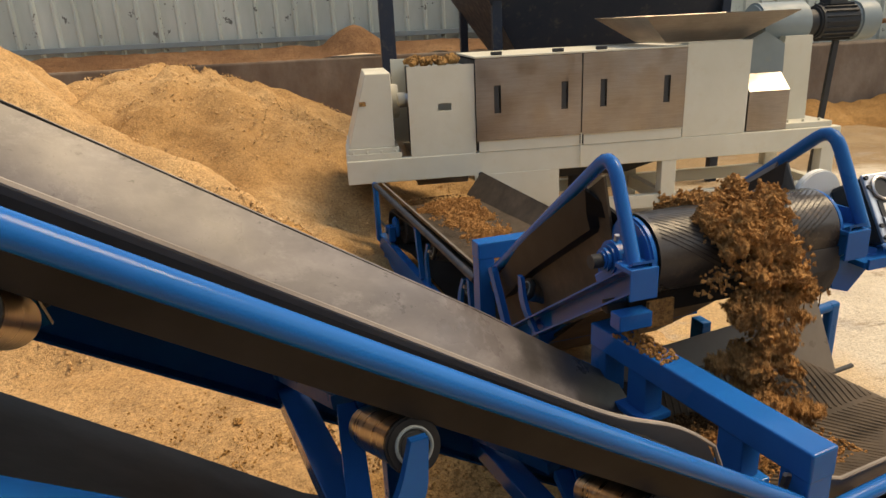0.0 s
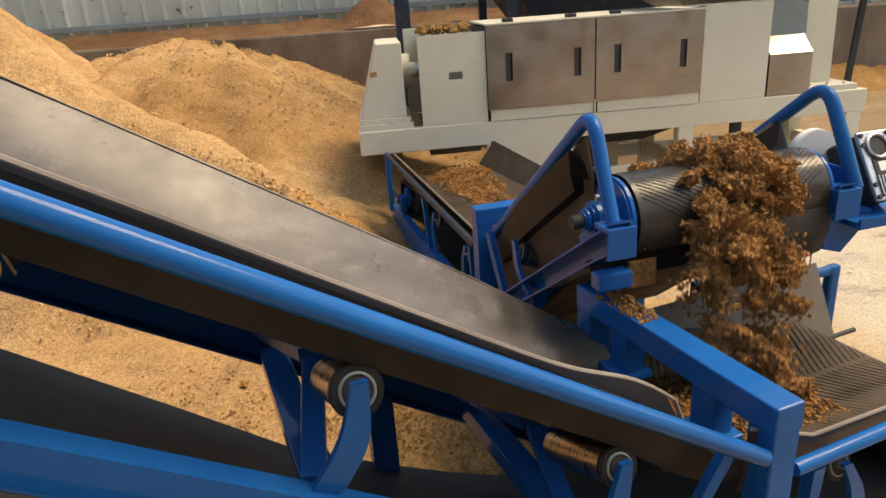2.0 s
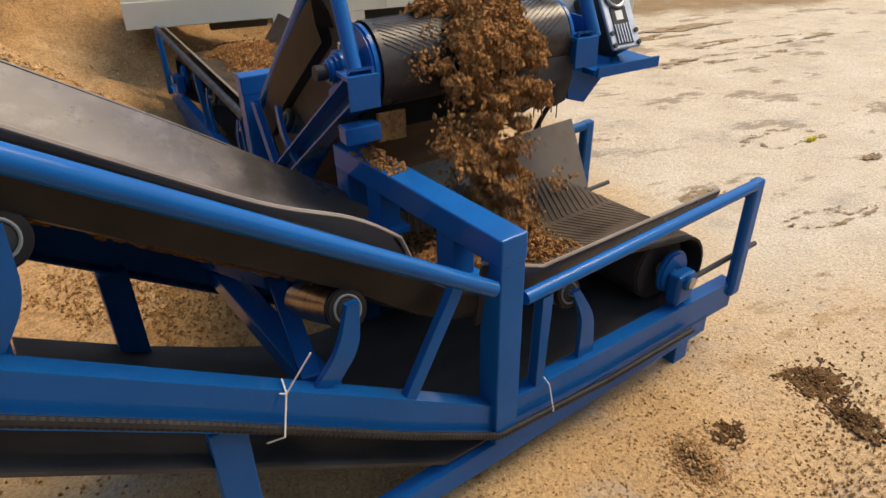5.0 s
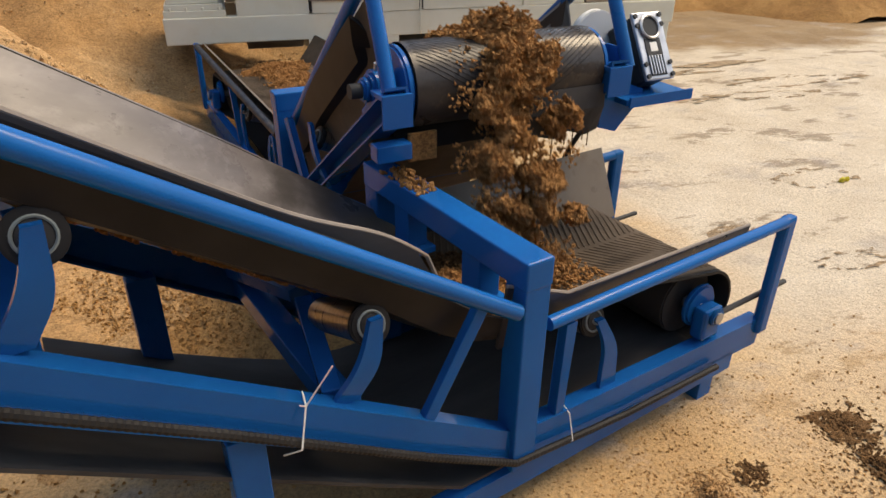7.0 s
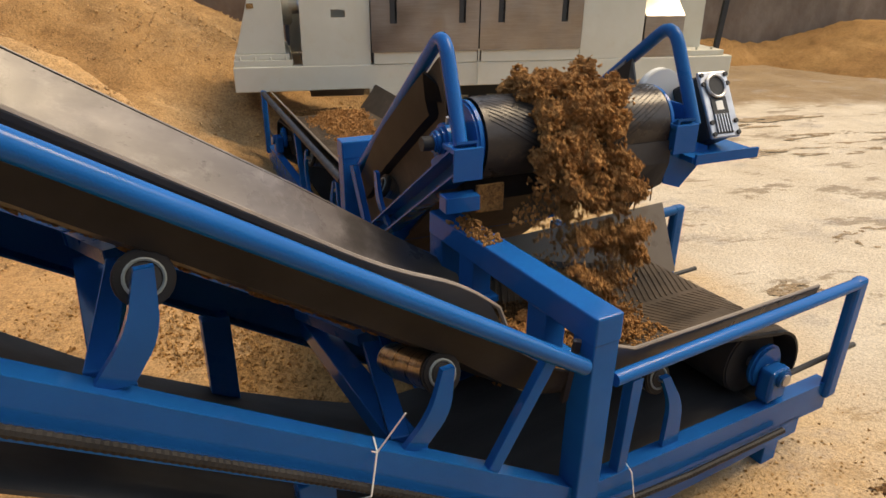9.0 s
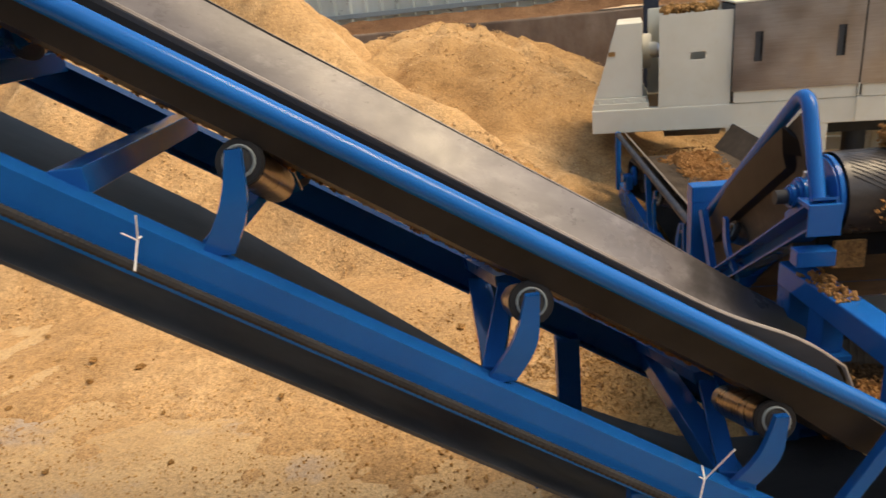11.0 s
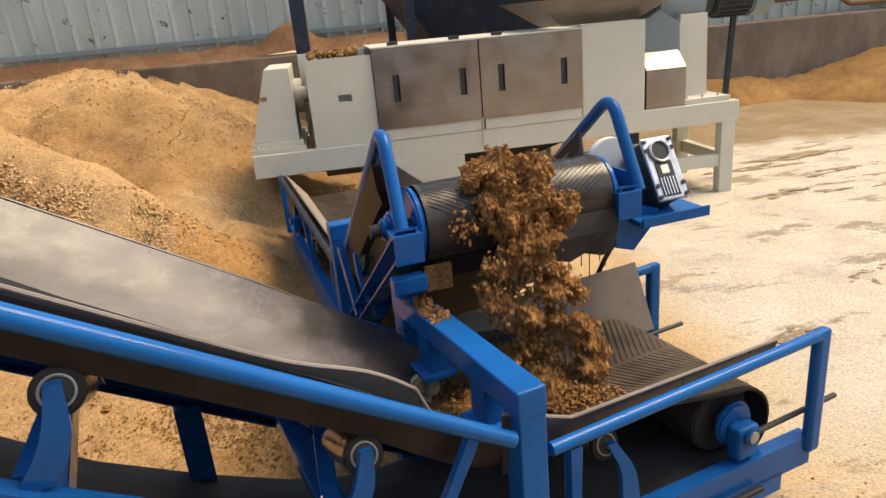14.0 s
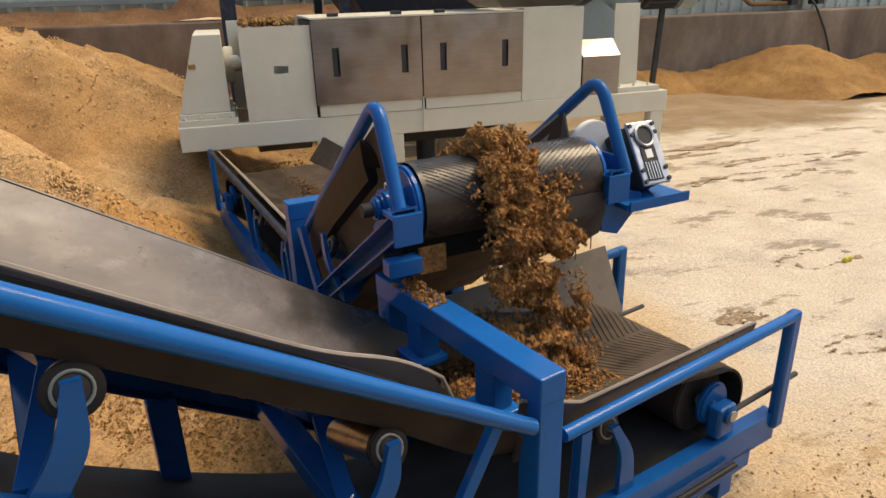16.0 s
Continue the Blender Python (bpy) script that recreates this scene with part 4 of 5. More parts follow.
# ---------------------------------------------------------------- screw press
def screw_press():
    p = thing("screw_press", "cream painted screw press with stainless side panels on a steel frame", "machine", pose(0, 0, 0))
    F, D = 6.95, 0.95      # front plane, depth
    # frame
    for y in (F, F + D - 0.10):
        part("long_beam", boxed(0.19, 4.74, y, y + 0.10, 0.69, 0.89, 0.008), CREAM, p)
    for x in (0.19, 1.15, 4.60):
        part("cross_beam", boxed(x, x + 0.14, F + 0.101, F + D - 0.101, 0.70, 0.885, 0.006), CREAM, p)
    for x in (1.90, 3.0, 4.57):
        for y in (F, F + D - 0.11):
            if x == 1.90 and y > F:
                continue
            part("leg", boxed(x, x + 0.14, y + 0.004, y + 0.11, -0.02, 0.695, 0.006), CREAM, p)
    part("leg", boxed(2.62, 2.76, F + D - 0.105, F + D, -0.02, 0.695, 0.006), CREAM, p)
    for y in (F + 0.02, F + D - 0.09):
        part("stretcher", boxed(3.141, 4.569, y, y + 0.07, 0.26, 0.38, 0.005), CREAM, p)
        part("stretcher", boxed(2.041, 2.999, y, y + 0.07, 0.26, 0.38, 0.005), CREAM, p)
    for x in (3.05, 4.62):
        part("stretcher", boxed(x, x + 0.08, F + 0.112, F + D - 0.112, 0.26, 0.38, 0.005), CREAM, p)
    part("apron", plate([(1.28, 0.695), (1.28, 0.52), (1.62, 0.40), (1.95, 0.40), (1.95, 0.695)], "y", F - 0.008, 0.01), CREAM, p)
    part("discharge_chute", loft([[(0.75, F + 0.12, 0.88), (1.30, F + 0.12, 0.88), (1.30, F + 0.85, 0.88), (0.75, F + 0.85, 0.88)], [(0.80, F + 0.2, 0.60), (1.25, F + 0.2, 0.60), (1.25, F + 0.75, 0.60), (0.80, F + 0.75, 0.60)]], closed=True), STEEL, p, "splashed steel discharge chute")
    part("drain_pipe", tubed([(2.35, F + 0.4, 0.75), (2.35, F + 0.4, 0.2)], 0.09, 18), DARK, p, smooth=True)
    part("drain_tray", loft([[(1.4, F + 0.15, 0.74), (3.3, F + 0.15, 0.74), (3.3, F + 0.8, 0.74), (1.4, F + 0.8, 0.74)], [(1.9, F + 0.3, 0.55), (2.8, F + 0.3, 0.55), (2.8, F + 0.65, 0.55), (1.9, F + 0.65, 0.55)]], closed=True), DARK, p)
    # end tower with a sloped outer edge, bearing and shaft
    t = part("end_tower", plate([(0.22, 0.985), (0.40, 1.59), (0.61, 1.59), (0.61, 0.985)], "y", F + 0.06, 0.80, 0.006), CREAM, p)
    part("foot_plate", boxed(0.20, 0.66, F + 0.02, F + 0.88, 0.891, 0.94, 0.004), CREAM, t)
    part("foot_plate", boxed(0.21, 0.64, F + 0.04, F + 0.86, 0.941, 0.984, 0.004), CREAM, t)
    part("bearing_housing", disc((0.61, F + 0.46, 1.32), (0.69, F + 0.46, 1.32), 0.15, 28, 0.01), CREAM, t, smooth=True)
    for i in range(4):
        part("bolt", disc((0.25 + 0.12 * i, F + 0.03, 0.94), (0.25 + 0.12 * i, F + 0.03, 0.962), 0.011, 6), CREAM, t)
    part("sticker", boxed(0.335, 0.39, F + 0.054, F + 0.059, 1.335, 1.37, 0.0, ), PULP_DARK, t, "small brown smudged label")
    part("shaft", disc((0.60, F + 0.46, 1.32), (1.0, F + 0.46, 1.32), 0.06, 22), ALLOY, p, "bare steel shaft", smooth=True)
    part("shaft_collar", disc((0.665, F + 0.2, 1.36), (0.73, F + 0.2, 1.36), 0.055, 20, 0.006), CREAM, p, smooth=True)
    # discharge housing
    def holed(x0, x1, z0, z1, hx0, hx1, hz0, hz1, y, th):
        bm = bmesh.new()
        for a in ((x0, hx0, z0, z1), (hx1, x1, z0, z1), (hx0, hx1, z0, hz0), (hx0, hx1, hz1, z1)):
            box(bm, a[0], a[1], y, y + th, a[2], a[3])
        bmesh.ops.remove_doubles(bm, verts=bm.verts, dist=0.0005)
        return bm
    part("housing_plate", holed(0.74, 1.30, 0.891, 1.63, 0.985, 1.10, 1.265, 1.325, F + 0.005, 0.012), CREAM, p)
    part("housing_plate", boxed(0.67, 1.30, F + 0.82, F + 0.84, 0.891, 1.66, 0.003), CREAM, p)
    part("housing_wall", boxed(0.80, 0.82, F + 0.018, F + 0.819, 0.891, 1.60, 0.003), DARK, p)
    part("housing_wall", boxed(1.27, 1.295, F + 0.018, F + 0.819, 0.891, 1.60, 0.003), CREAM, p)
    # stainless panels with slots: a slot is a recessed handle
    for x0, x1, slots in ((1.305, 2.222, (1.49, 2.075)), (2.234, 3.165, (2.42, 2.995))):
        bm = bmesh.new()
        xs = [x0] + [v for s in slots for v in (s - 0.030, s + 0.030)] + [x1]
        for i, (a, b) in enumerate(zip(xs, xs[1:])):
            if i % 2 == 0:
                box(bm, a, b, F - 0.018, F - 0.014, 0.995, 1.665)
            else:
                box(bm, a, b, F - 0.018, F - 0.014, 0.995, 1.215)
                box(bm, a, b, F - 0.018, F - 0.014, 1.445, 1.665)
        bmesh.ops.remove_doubles(bm, verts=bm.verts, dist=0.0005)
        pn = part("side_panel", bm, STEEL, p, "brushed stainless cover panel with two slots")
        part("bottom_lip", boxed(x0, x1, F - 0.019, F - 0.001, 0.987, 0.994, 0.001), STEEL, pn)
        part("sill_plate", boxed(x0 + 0.02, x1 - 0.004, F - 0.006, F + 0.001, 0.892, 0.986, 0.001), CREAM, pn, "dusty cream sill under the panel")
        for s in slots:
            part("handle_recess", boxed(s - 0.04, s + 0.04, F - 0.013, F - 0.004, 1.20, 1.46, 0.0), DARK, pn)
            part("handle", boxed(s + 0.012, s + 0.026, F - 0.013, F + 0.0, 1.23, 1.43, 0.002), STEEL, pn)
    part("press_body", boxed(1.31, 3.17, F + 0.002, F + 0.86, 0.90, 1.655, 0.01), DARK, p)
    part("top_lid", boxed(1.30, 3.17, F - 0.02, F + 0.88, 1.668, 1.685, 0.004), CREAM, p)
    for x in (1.45, 1.98, 2.36):
        part("latch", boxed(x, x + 0.09, F + 0.0, F + 0.05, 1.686, 1.715, 0.006), DARK, p)
    part("panel_strap", boxed(2.2225, 2.2335, F - 0.021, F - 0.012, 0.70, 1.0, 0.001), CREAM, p)
    # feed box, guard, rear tower
    part("feed_box", boxed(3.172, 3.775, F + 0.005, F + 0.86, 0.891, 1.70, 0.006), CREAM, p)
    part("belt_guard", loft([[(x, F + y, z) for y, z in ((0.02, 0.895), (0.02, 1.25), (0.30, 1.50), (0.60, 1.50), (0.60, 0.895))] for x in (3.80, 4.19)], closed=True), STEEL, p, "folded stainless drive guard")
    part("rear_tower", loft([[(4.19, F + y, 0.94), (4.25, F + y, 1.70), (4.52, F + y, 1.70), (4.54, F + y, 0.94)] for y in (0.25, 0.80)], closed=True), CREAM, p)
    part("gear_housing", loft([[(3.80, F + y, 1.10), (3.80, F + y, 1.66), (4.0, F + y, 1.76), (4.20, F + y, 1.64), (4.22, F + y, 1.10)] for y in (0.18, 0.82)], closed=True), GREY, p)
    part("base_plate", boxed(4.16, 4.66, F + 0.03, F + 0.88, 0.891, 0.94, 0.004), CREAM, p)
    for i in range(3):
        part("bolt", disc((4.24 + 0.16 * i, F + 0.08, 0.94), (4.24 + 0.16 * i, F + 0.08, 0.965), 0.013, 6), CREAM, p)
    gear = part("gear_drum", disc((4.05, F + 0.5, 1.80), (4.55, F + 0.5, 1.80), 0.20, 32, 0.02), GREY, p, "large grey round gear housing", smooth=True)
    part("gear_neck", disc((4.55, F + 0.5, 1.80), (4.68, F + 0.5, 1.80), 0.12, 26, 0.01), DARK, gear, smooth=True)
    mot = part("drive_motor", disc((4.68, F + 0.5, 1.80), (5.20, F + 0.5, 1.80), 0.155, 30, 0.015), DARK, p, "dark finned electric motor", smooth=True)
    for i in range(20):
        q = 2 * math.pi * i / 20
        mm = Matrix.Translation((0, F + 0.5, 1.80)) @ Matrix.Rotation(q, 4, "X")
        part("fin", box(bmesh.new(), 4.72, 5.05, -0.004, 0.004, 0.15, 0.175, 0, mm), DARK, mot)
    part("fan_cover", disc((5.06, F + 0.5, 1.80), (5.28, F + 0.5, 1.80), 0.18, 30, 0.02), GREY, mot, smooth=True)
    part("terminal_box", boxed(4.78, 4.96, F + 0.42, F + 0.58, 1.95, 2.05, 0.01), DARK, mot)
    # feed hopper: a shallow flared tray
    lo = [(3.03, F + 0.12, 1.702), (3.74, F + 0.12, 1.702), (3.74, F + 0.78, 1.702), (3.03, F + 0.78, 1.702)]
    hi = [(2.72, F - 0.12, 1.93), (4.12, F - 0.12, 1.93), (4.12, F + 1.05, 1.93), (2.72, F + 1.05, 1.93)]
    bm = bmesh.new()
    a, b = [bm.verts.new(q) for q in lo], [bm.verts.new(q) for q in hi]
    for i in range(4):
        bm.faces.new((a[i], a[(i + 1) % 4], b[(i + 1) % 4], b[i]))
    bmesh.ops.solidify(bm, geom=list(bm.faces), thickness=0.008)
    part("feed_hopper", bm, STEEL, p, "flared stainless feed hopper")
    part("motor_stand", bar((4.95, F + 0.5, 1.66), (4.86, F + 0.52, 0.02), 0.05, 0.05), DARK, p)
    bm = bmesh.new()
    for i in range(120):
        s = random.uniform(0.012, 0.035)
        lump(bm, (0.98 + random.uniform(-0.2, 0.22), F + 0.35 + random.uniform(-0.3, 0.2), 1.63 + random.uniform(0, 0.05)), s, i + 0.3, s * 0.8)
    part("spilled_pulp", bm, PULP_DARK, p, "clods of brown pulp on top")


screw_press()


def big_hopper():
    h = thing("hopper", "large dark blue steel hopper standing behind the press", "hopper", pose(3.2, 9.7, 0))
    w, d = 1.45, 1.1
    part("bin", loft([[(-w * s, -d * s, z), (w * s, -d * s, z), (w * s, d * s, z), (-w * s, d * s, z)] for s, z in ((0.55, 1.25), (1.0, 2.25), (1.02, 3.3))], closed=True), NAVY, h)
    for x in (-w * 0.9, -w * 0.3, w * 0.3, w * 0.9):
        part("rib", boxed(x - 0.03, x + 0.03, -d * 1.02 - 0.06, -d * 1.02, 2.25, 3.3, 0.004), NAVY, h)
    part("rim", boxed(-w * 1.04, w * 1.04, -d * 1.06, -d * 1.02, 2.24, 2.32, 0.004), NAVY, h)
    for x in (-1.3, 1.3):
        for y in (-1.0, 1.0):
            part("leg", boxed(x - 0.05, x + 0.05, y - 0.05, y + 0.05, 0, 2.3, 0.004), NAVY, h)
    part("discharge_box", boxed(-0.7, 0.75, -0.5, 0.5, 0.5, 1.3, 0.01), NAVY, h)


big_hopper()
col = thing("roof_column", "dark steel roof column", "column", pose(0.72, 8.6, 0))
part("shaft", boxed(-0.075, 0.075, -0.075, 0.075, 0, 5.2, 0.006), NAVY, col)
part("base_plate", boxed(-0.16, 0.16, -0.16, 0.16, 0, 0.02, 0.003), NAVY, col)


# ---------------------------------------------------------------- loose pulp
def clump_mesh(seed, radius, n):
    """A ragged clot of wet fibre: a lumpy core stuck all over with crumbs and short shreds."""
    bm = bmesh.new()
    rnd = random.Random(seed)
    off = Vector((seed * 3.1, seed * 1.7, -seed * 2.3))
    bmesh.ops.create_icosphere(bm, subdivisions=3 if n > 40 else 2, radius=1.0)
    shape = Vector((1.2, 1.05, 0.7)) * radius

    def at(d):
        k = 0.78 + 0.5 * noise.noise(d * 1.4 + off) + 0.3 * noise.noise(d * 3.6 + off)
        return Vector((d.x * shape.x, d.y * shape.y, d.z * shape.z)) * max(0.35, k)
    for vert in bm.verts:
        vert.co = at(vert.co.normalized()) * 0.86 * rnd.uniform(0.80, 1.16)
    for i in range(n * 4):
        d = Vector((rnd.gauss(0, 1), rnd.gauss(0, 1), rnd.gauss(0, 1))).normalized()
        p = at(d) * rnd.uniform(0.72, 0.98 if rnd.random() < 0.92 else 1.22)
        r = 0.0056 * rnd.uniform(0.5, 1.5)
        turn = Euler((rnd.uniform(0, 6), rnd.uniform(0, 6), rnd.uniform(0, 6))).to_matrix()
        long_ = rnd.choice((0.8, 1.0, 1.2, 1.8))
        v = [bm.verts.new(p + turn @ Vector((x * r * long_, y * r, z * r))) for x, y, z in ((1.3, 0.1, -0.2), (-1.1, 0.7, -0.5), (-0.9, -0.8, -0.4), (-0.2, 0.2, 0.9), (0.4, -0.7, 0.5))]
        for f in ((0, 2, 1), (0, 1, 3), (1, 2, 3), (2, 4, 3), (0, 3, 4), (0, 4, 2)):
            bm.faces.new([v[k] for k in f])
    me = bpy.data.meshes.new("pulp_clump")
    bm.to_mesh(me)
    bm.free()
    me.materials.append(WET)
    return me


def spray_mesh(seed, n=48):
    """A loose handful of crumbs that fall together."""
    rnd = random.Random(seed)
    bm = bmesh.new()
    for i in range(n):
        p = Vector([max(-0.042, min(0.042, rnd.gauss(0, 0.026))) for _ in range(3)])
        r = 0.0062 * rnd.choice((0.5, 0.7, 1.0, 1.0, 1.6))
        turn = Euler((rnd.uniform(0, 6), rnd.uniform(0, 6), rnd.uniform(0, 6))).to_matrix()
        v = [bm.verts.new(p + turn @ (Vector(q) * r)) for q in ((1.2, 0.1, -0.3), (-0.9, 0.9, -0.5), (-0.8, -0.9, -0.4), (-0.1, 0.2, 1.0), (0.5, -0.7, 0.6))]
        for f in ((0, 2, 1), (0, 1, 3), (1, 2, 3), (2, 4, 3), (0, 3, 4), (0, 4, 2)):
            bm.faces.new([v[k] for k in f])
    me = bpy.data.meshes.new("pulp_spray")
    bm.to_mesh(me)
    bm.free()
    me.materials.append(WET)
    return me


CLUMPS = [clump_mesh(s, 0.061, 100) for s in range(1, 7)] + [clump_mesh(s, 0.038, 36) for s in range(7, 11)]
SPRAYS = [spray_mesh(s) for s in range(1, 6)]


def residue(name, label, m, n, sx, sy, r, material, seed=3, height=0.02):
    rnd = random.Random(seed)
    bm = bmesh.new()
    for i in range(n):
        x, y = max(-1.9, min(1.9, rnd.gauss(0, 1))) * sx, max(-1.9, min(1.9, rnd.gauss(0, 1))) * sy
        z = height * math.exp(-(x / sx) ** 2 - (y / sy) ** 2) * rnd.uniform(0.2, 1.3)
        lump(bm, (x, y, z), r * rnd.uniform(0.4, 1.3), seed + i * 0.77, r * rnd.uniform(0.4, 0.8))
    ob = part(name, bm, material)
    ob.matrix_world = m
    return tagged(ob, label, "residue", kind="stuff")


residue("pulp_residue", "loose brown pulp lying on the conveyor belt", A_POSE @ pose(0.38, 0.29, 0.592), 900, 0.10, 0.10, 0.008, WET, 5, 0.05)
residue("pulp_residue", "dark wet pulp heaped where the stream lands", A_POSE @ pose(0.20, 0.47, 0.588), 2600, 0.13, 0.14, 0.009, SPILL, 9, 0.045)
residue("pulp_residue", "crumbs of pulp on the blue portal beam", A_POSE @ pose(0.03, 0.62, 0.925), 160, 0.022, 0.06, 0.009, WET, 6, 0.03)
residue("pulp_residue", "bed of brown pulp in the belt trough", B_POSE @ pose(1.2, 0.465, 0.56), 1800, 0.6, 0.12, 0.010, SPILL, 7, 0.02)
for i, (x, y, r) in enumerate(((-2.344, 3.891, 0.035), (-0.45, 4.356, 0.03), (-3.05, 3.3, 0.02), (-2.9, 3.45, 0.022), (-2.2, 3.0, 0.018), (-1.3, 3.7, 0.02), (-4.1, 4.1, 0.030), (-3.6, 3.9, 0.026), (-3.4, 4.25, 0.022), (-2.75, 3.95, 0.028), (-2.6, 3.75, 0.024), (-3.9, 3.55, 0.024), (-3.2, 3.75, 0.018), (-1.9, 3.5, 0.016), (-1.6, 3.15, 0.018), (-3.5, 3.1, 0.022), (-4.4, 3.6, 0.020), (-2.1, 4.3, 0.02))):
    bm = bmesh.new()
    bmesh.ops.create_icosphere(bm, subdivisions=3, radius=r)
    for vert in bm.verts:
        d = vert.co.normalized()
        k = 0.8 + 0.5 * noise.noise(d * 1.6 + Vector((i * 3.3, 0, 1))) + 0.35 * noise.noise(d * 5 + Vector((0, i * 2.1, 4)))
        vert.co = Vector((vert.co.x, vert.co.y, vert.co.z * 0.65)) * k + Vector((0, 0, r * 0.35))
    tagged(part("clod", bm, PULP_DARK), "small crumbly clod of sawdust on the ground", "clod", "clods on the ground").location = (x, y, max(0.0, drift(x, y)) + 0.004)
residue("spill", "dark wet pulp spilled on the yard", pose(2.62, 2.62, 0.0), 420, 0.08, 0.06, 0.007, SPILL, 11, 0.01)
residue("spill", "dark wet pulp spilled on the yard", pose(2.60, 2.42, 0.0), 300, 0.035, 0.07, 0.007, SPILL, 12, 0.01)
residue("spill", "dark wet pulp spilled on the yard", pose(2.14, 2.52, 0.0), 160, 0.04, 0.04, 0.006, SPILL, 13, 0.008)
residue("spill", "small heap of golden sawdust on the yard", pose(1.95, 2.45, 0.0), 900, 0.05, 0.07, 0.007, PULP, 14, 0.03)


def scatter(name, label, n, where, r, material, seed):
    """Loose crumbs strewn over a surface: where(rnd) gives a place."""
    rnd = random.Random(seed)
    verts, faces = [], []
    for i in range(n):
        p = Vector(where(rnd))
        s = r * rnd.uniform(0.35, 1.3)
        turn = Euler((rnd.uniform(0, 6), rnd.uniform(0, 6), rnd.uniform(0, 6))).to_matrix()
        k = len(verts)
        for q in ((1, 0, -0.5), (-0.6, 0.8, -0.4), (-0.5, -0.9, -0.4), (0.1, 0.1, 0.8), (0.5, 0.7, 0.4)):
            verts.append(p + turn @ (Vector(q) * s))
        faces += [(k, k + 2, k + 1), (k, k + 4, k + 3), (k, k + 1, k + 4), (k + 1, k + 3, k + 4), (k + 1, k + 2, k + 3), (k + 2, k, k + 3)]
    me = bpy.data.meshes.new(name)
    me.from_pydata(verts, [], faces)
    me.materials.append(material)
    return tagged(new(name, me), label, "crumbs", kind="stuff")


def on_heap(h, x0, x1, y0, y1):
    def where(rnd):
        while True:
            x, y = rnd.uniform(x0, x1), rnd.uniform(y0, y1)
            z = h(x, y)
            if z > 0.0 and noise.noise(Vector((x * 1.1, y * 1.1, 2.0))) + rnd.uniform(-0.3, 0.3) > 0.05:
                return (x, y, z + 0.008)
    return where


def crumbly_patch(rnd):
    while True:
        u, v = rnd.random(), rnd.gauss(0, 0.07)
        x, y = -1.75 + 1.4 * u + v * 0.3, 6.33 - 0.42 * u + v
        z = big_heap(x, y)
        if z > 0.02:
            return (x, y, z - 0.008)


scatter("sawdust_crumbs", "coarse crumbly slide on the flank of the sawdust heap", 2200, crumbly_patch, 0.019, PULP_PALE, 21)
scatter("sawdust_crumbs", "loose crumbs on the sawdust heap", 4200, on_heap(big_heap, -4.5, 0.8, 4.0, 8.0), 0.013, PULP_PALE, 22)
scatter("sawdust_crumbs", "loose crumbs on the sawdust heap", 2600, on_heap(rear_heap, -4, 1.5, 7.0, 10.5), 0.014, PULP_PALE, 23)
scatter("sawdust_crumbs", "crumbs strewn on the yard beside the conveyor", 9000, lambda rnd: (rnd.gauss(2.0, 0.8), rnd.gauss(2.15, 0.38), 0.003), 0.0065, PULP, 24)

scatter("sawdust_crumbs", "coarse reddish grains of pulp under the conveyors", 7000, lambda rnd: (lambda x, y: (x, y, max(0.0, brown_drift(x, y), drift(x, y)) + 0.004))(rnd.gauss(0.35, 0.55), rnd.gauss(4.1, 0.5)), 0.0085, PULP_BROWN, 26)
scatter("sawdust_crumbs", "coarse brown grains strewn on the yard", 5000, lambda rnd: (lambda x, y: (x, y, max(0.0, drift(x, y)) + 0.003))(rnd.uniform(-4.8, -0.6), rnd.gauss(3.35, 0.5)), 0.006, PULP_BROWN, 25)


def electrical_cabinet():
    """A grey switch cabinet on the wall, with slots, a lettered door and its cable."""
    y = WALL_Y + 0.12
    c = thing("electrical_cabinet", "grey steel switch cabinet on the yard wall", "cabinet", pose(0, 0, 0))
    part("body", boxed(11.33, 12.30, y, y + 0.30, 1.50, 2.55, 0.012), GREY, c)
    d = part("door", boxed(11.55, 12.28, y - 0.018, y - 0.001, 1.53, 2.52, 0.006), CREAM, c, "pale grey steel door")
    for x in (11.72, 11.88):
        part("slot", boxed(x - 0.04, x + 0.04, y - 0.024, y - 0.0185, 1.95, 2.15, 0.004), DARK, d)
    for i in range(4):
        part("writing_bar", boxed(11.66, 11.94, y - 0.022, y - 0.0185, 1.66 + i * 0.065, 1.69 + i * 0.065, 0.0), GREY, d)
    for x in (11.42, 12.08):
        part("foot", boxed(x, x + 0.16, y + 0.02, y + 0.28, 1.40, 1.499, 0.004), DARK, c)
    part("cable", tubed(rounded([(11.80, WALL_Y + 0.10, 1.52), (11.84, WALL_Y - 0.03, 1.42), (12.2, WALL_Y - 0.03, 0.9), (12.5, WALL_Y - 0.03, 0.3)], 0.1), 0.022, 8), DARK, c, smooth=True)


electrical_cabinet()
bm = tubed(rounded([(8.9, WALL_Y + 0.14, 1.62), (10.15, WALL_Y + 0.14, 1.64), (10.45, WALL_Y + 0.16, 1.44), (11.3, WALL_Y + 0.16, 1.44)], 0.12), 0.042, 10)
tagged(part("wall_pipe", bm, DIRT, smooth=True), "rusty brown pipe along the top of the wall", "pipe")


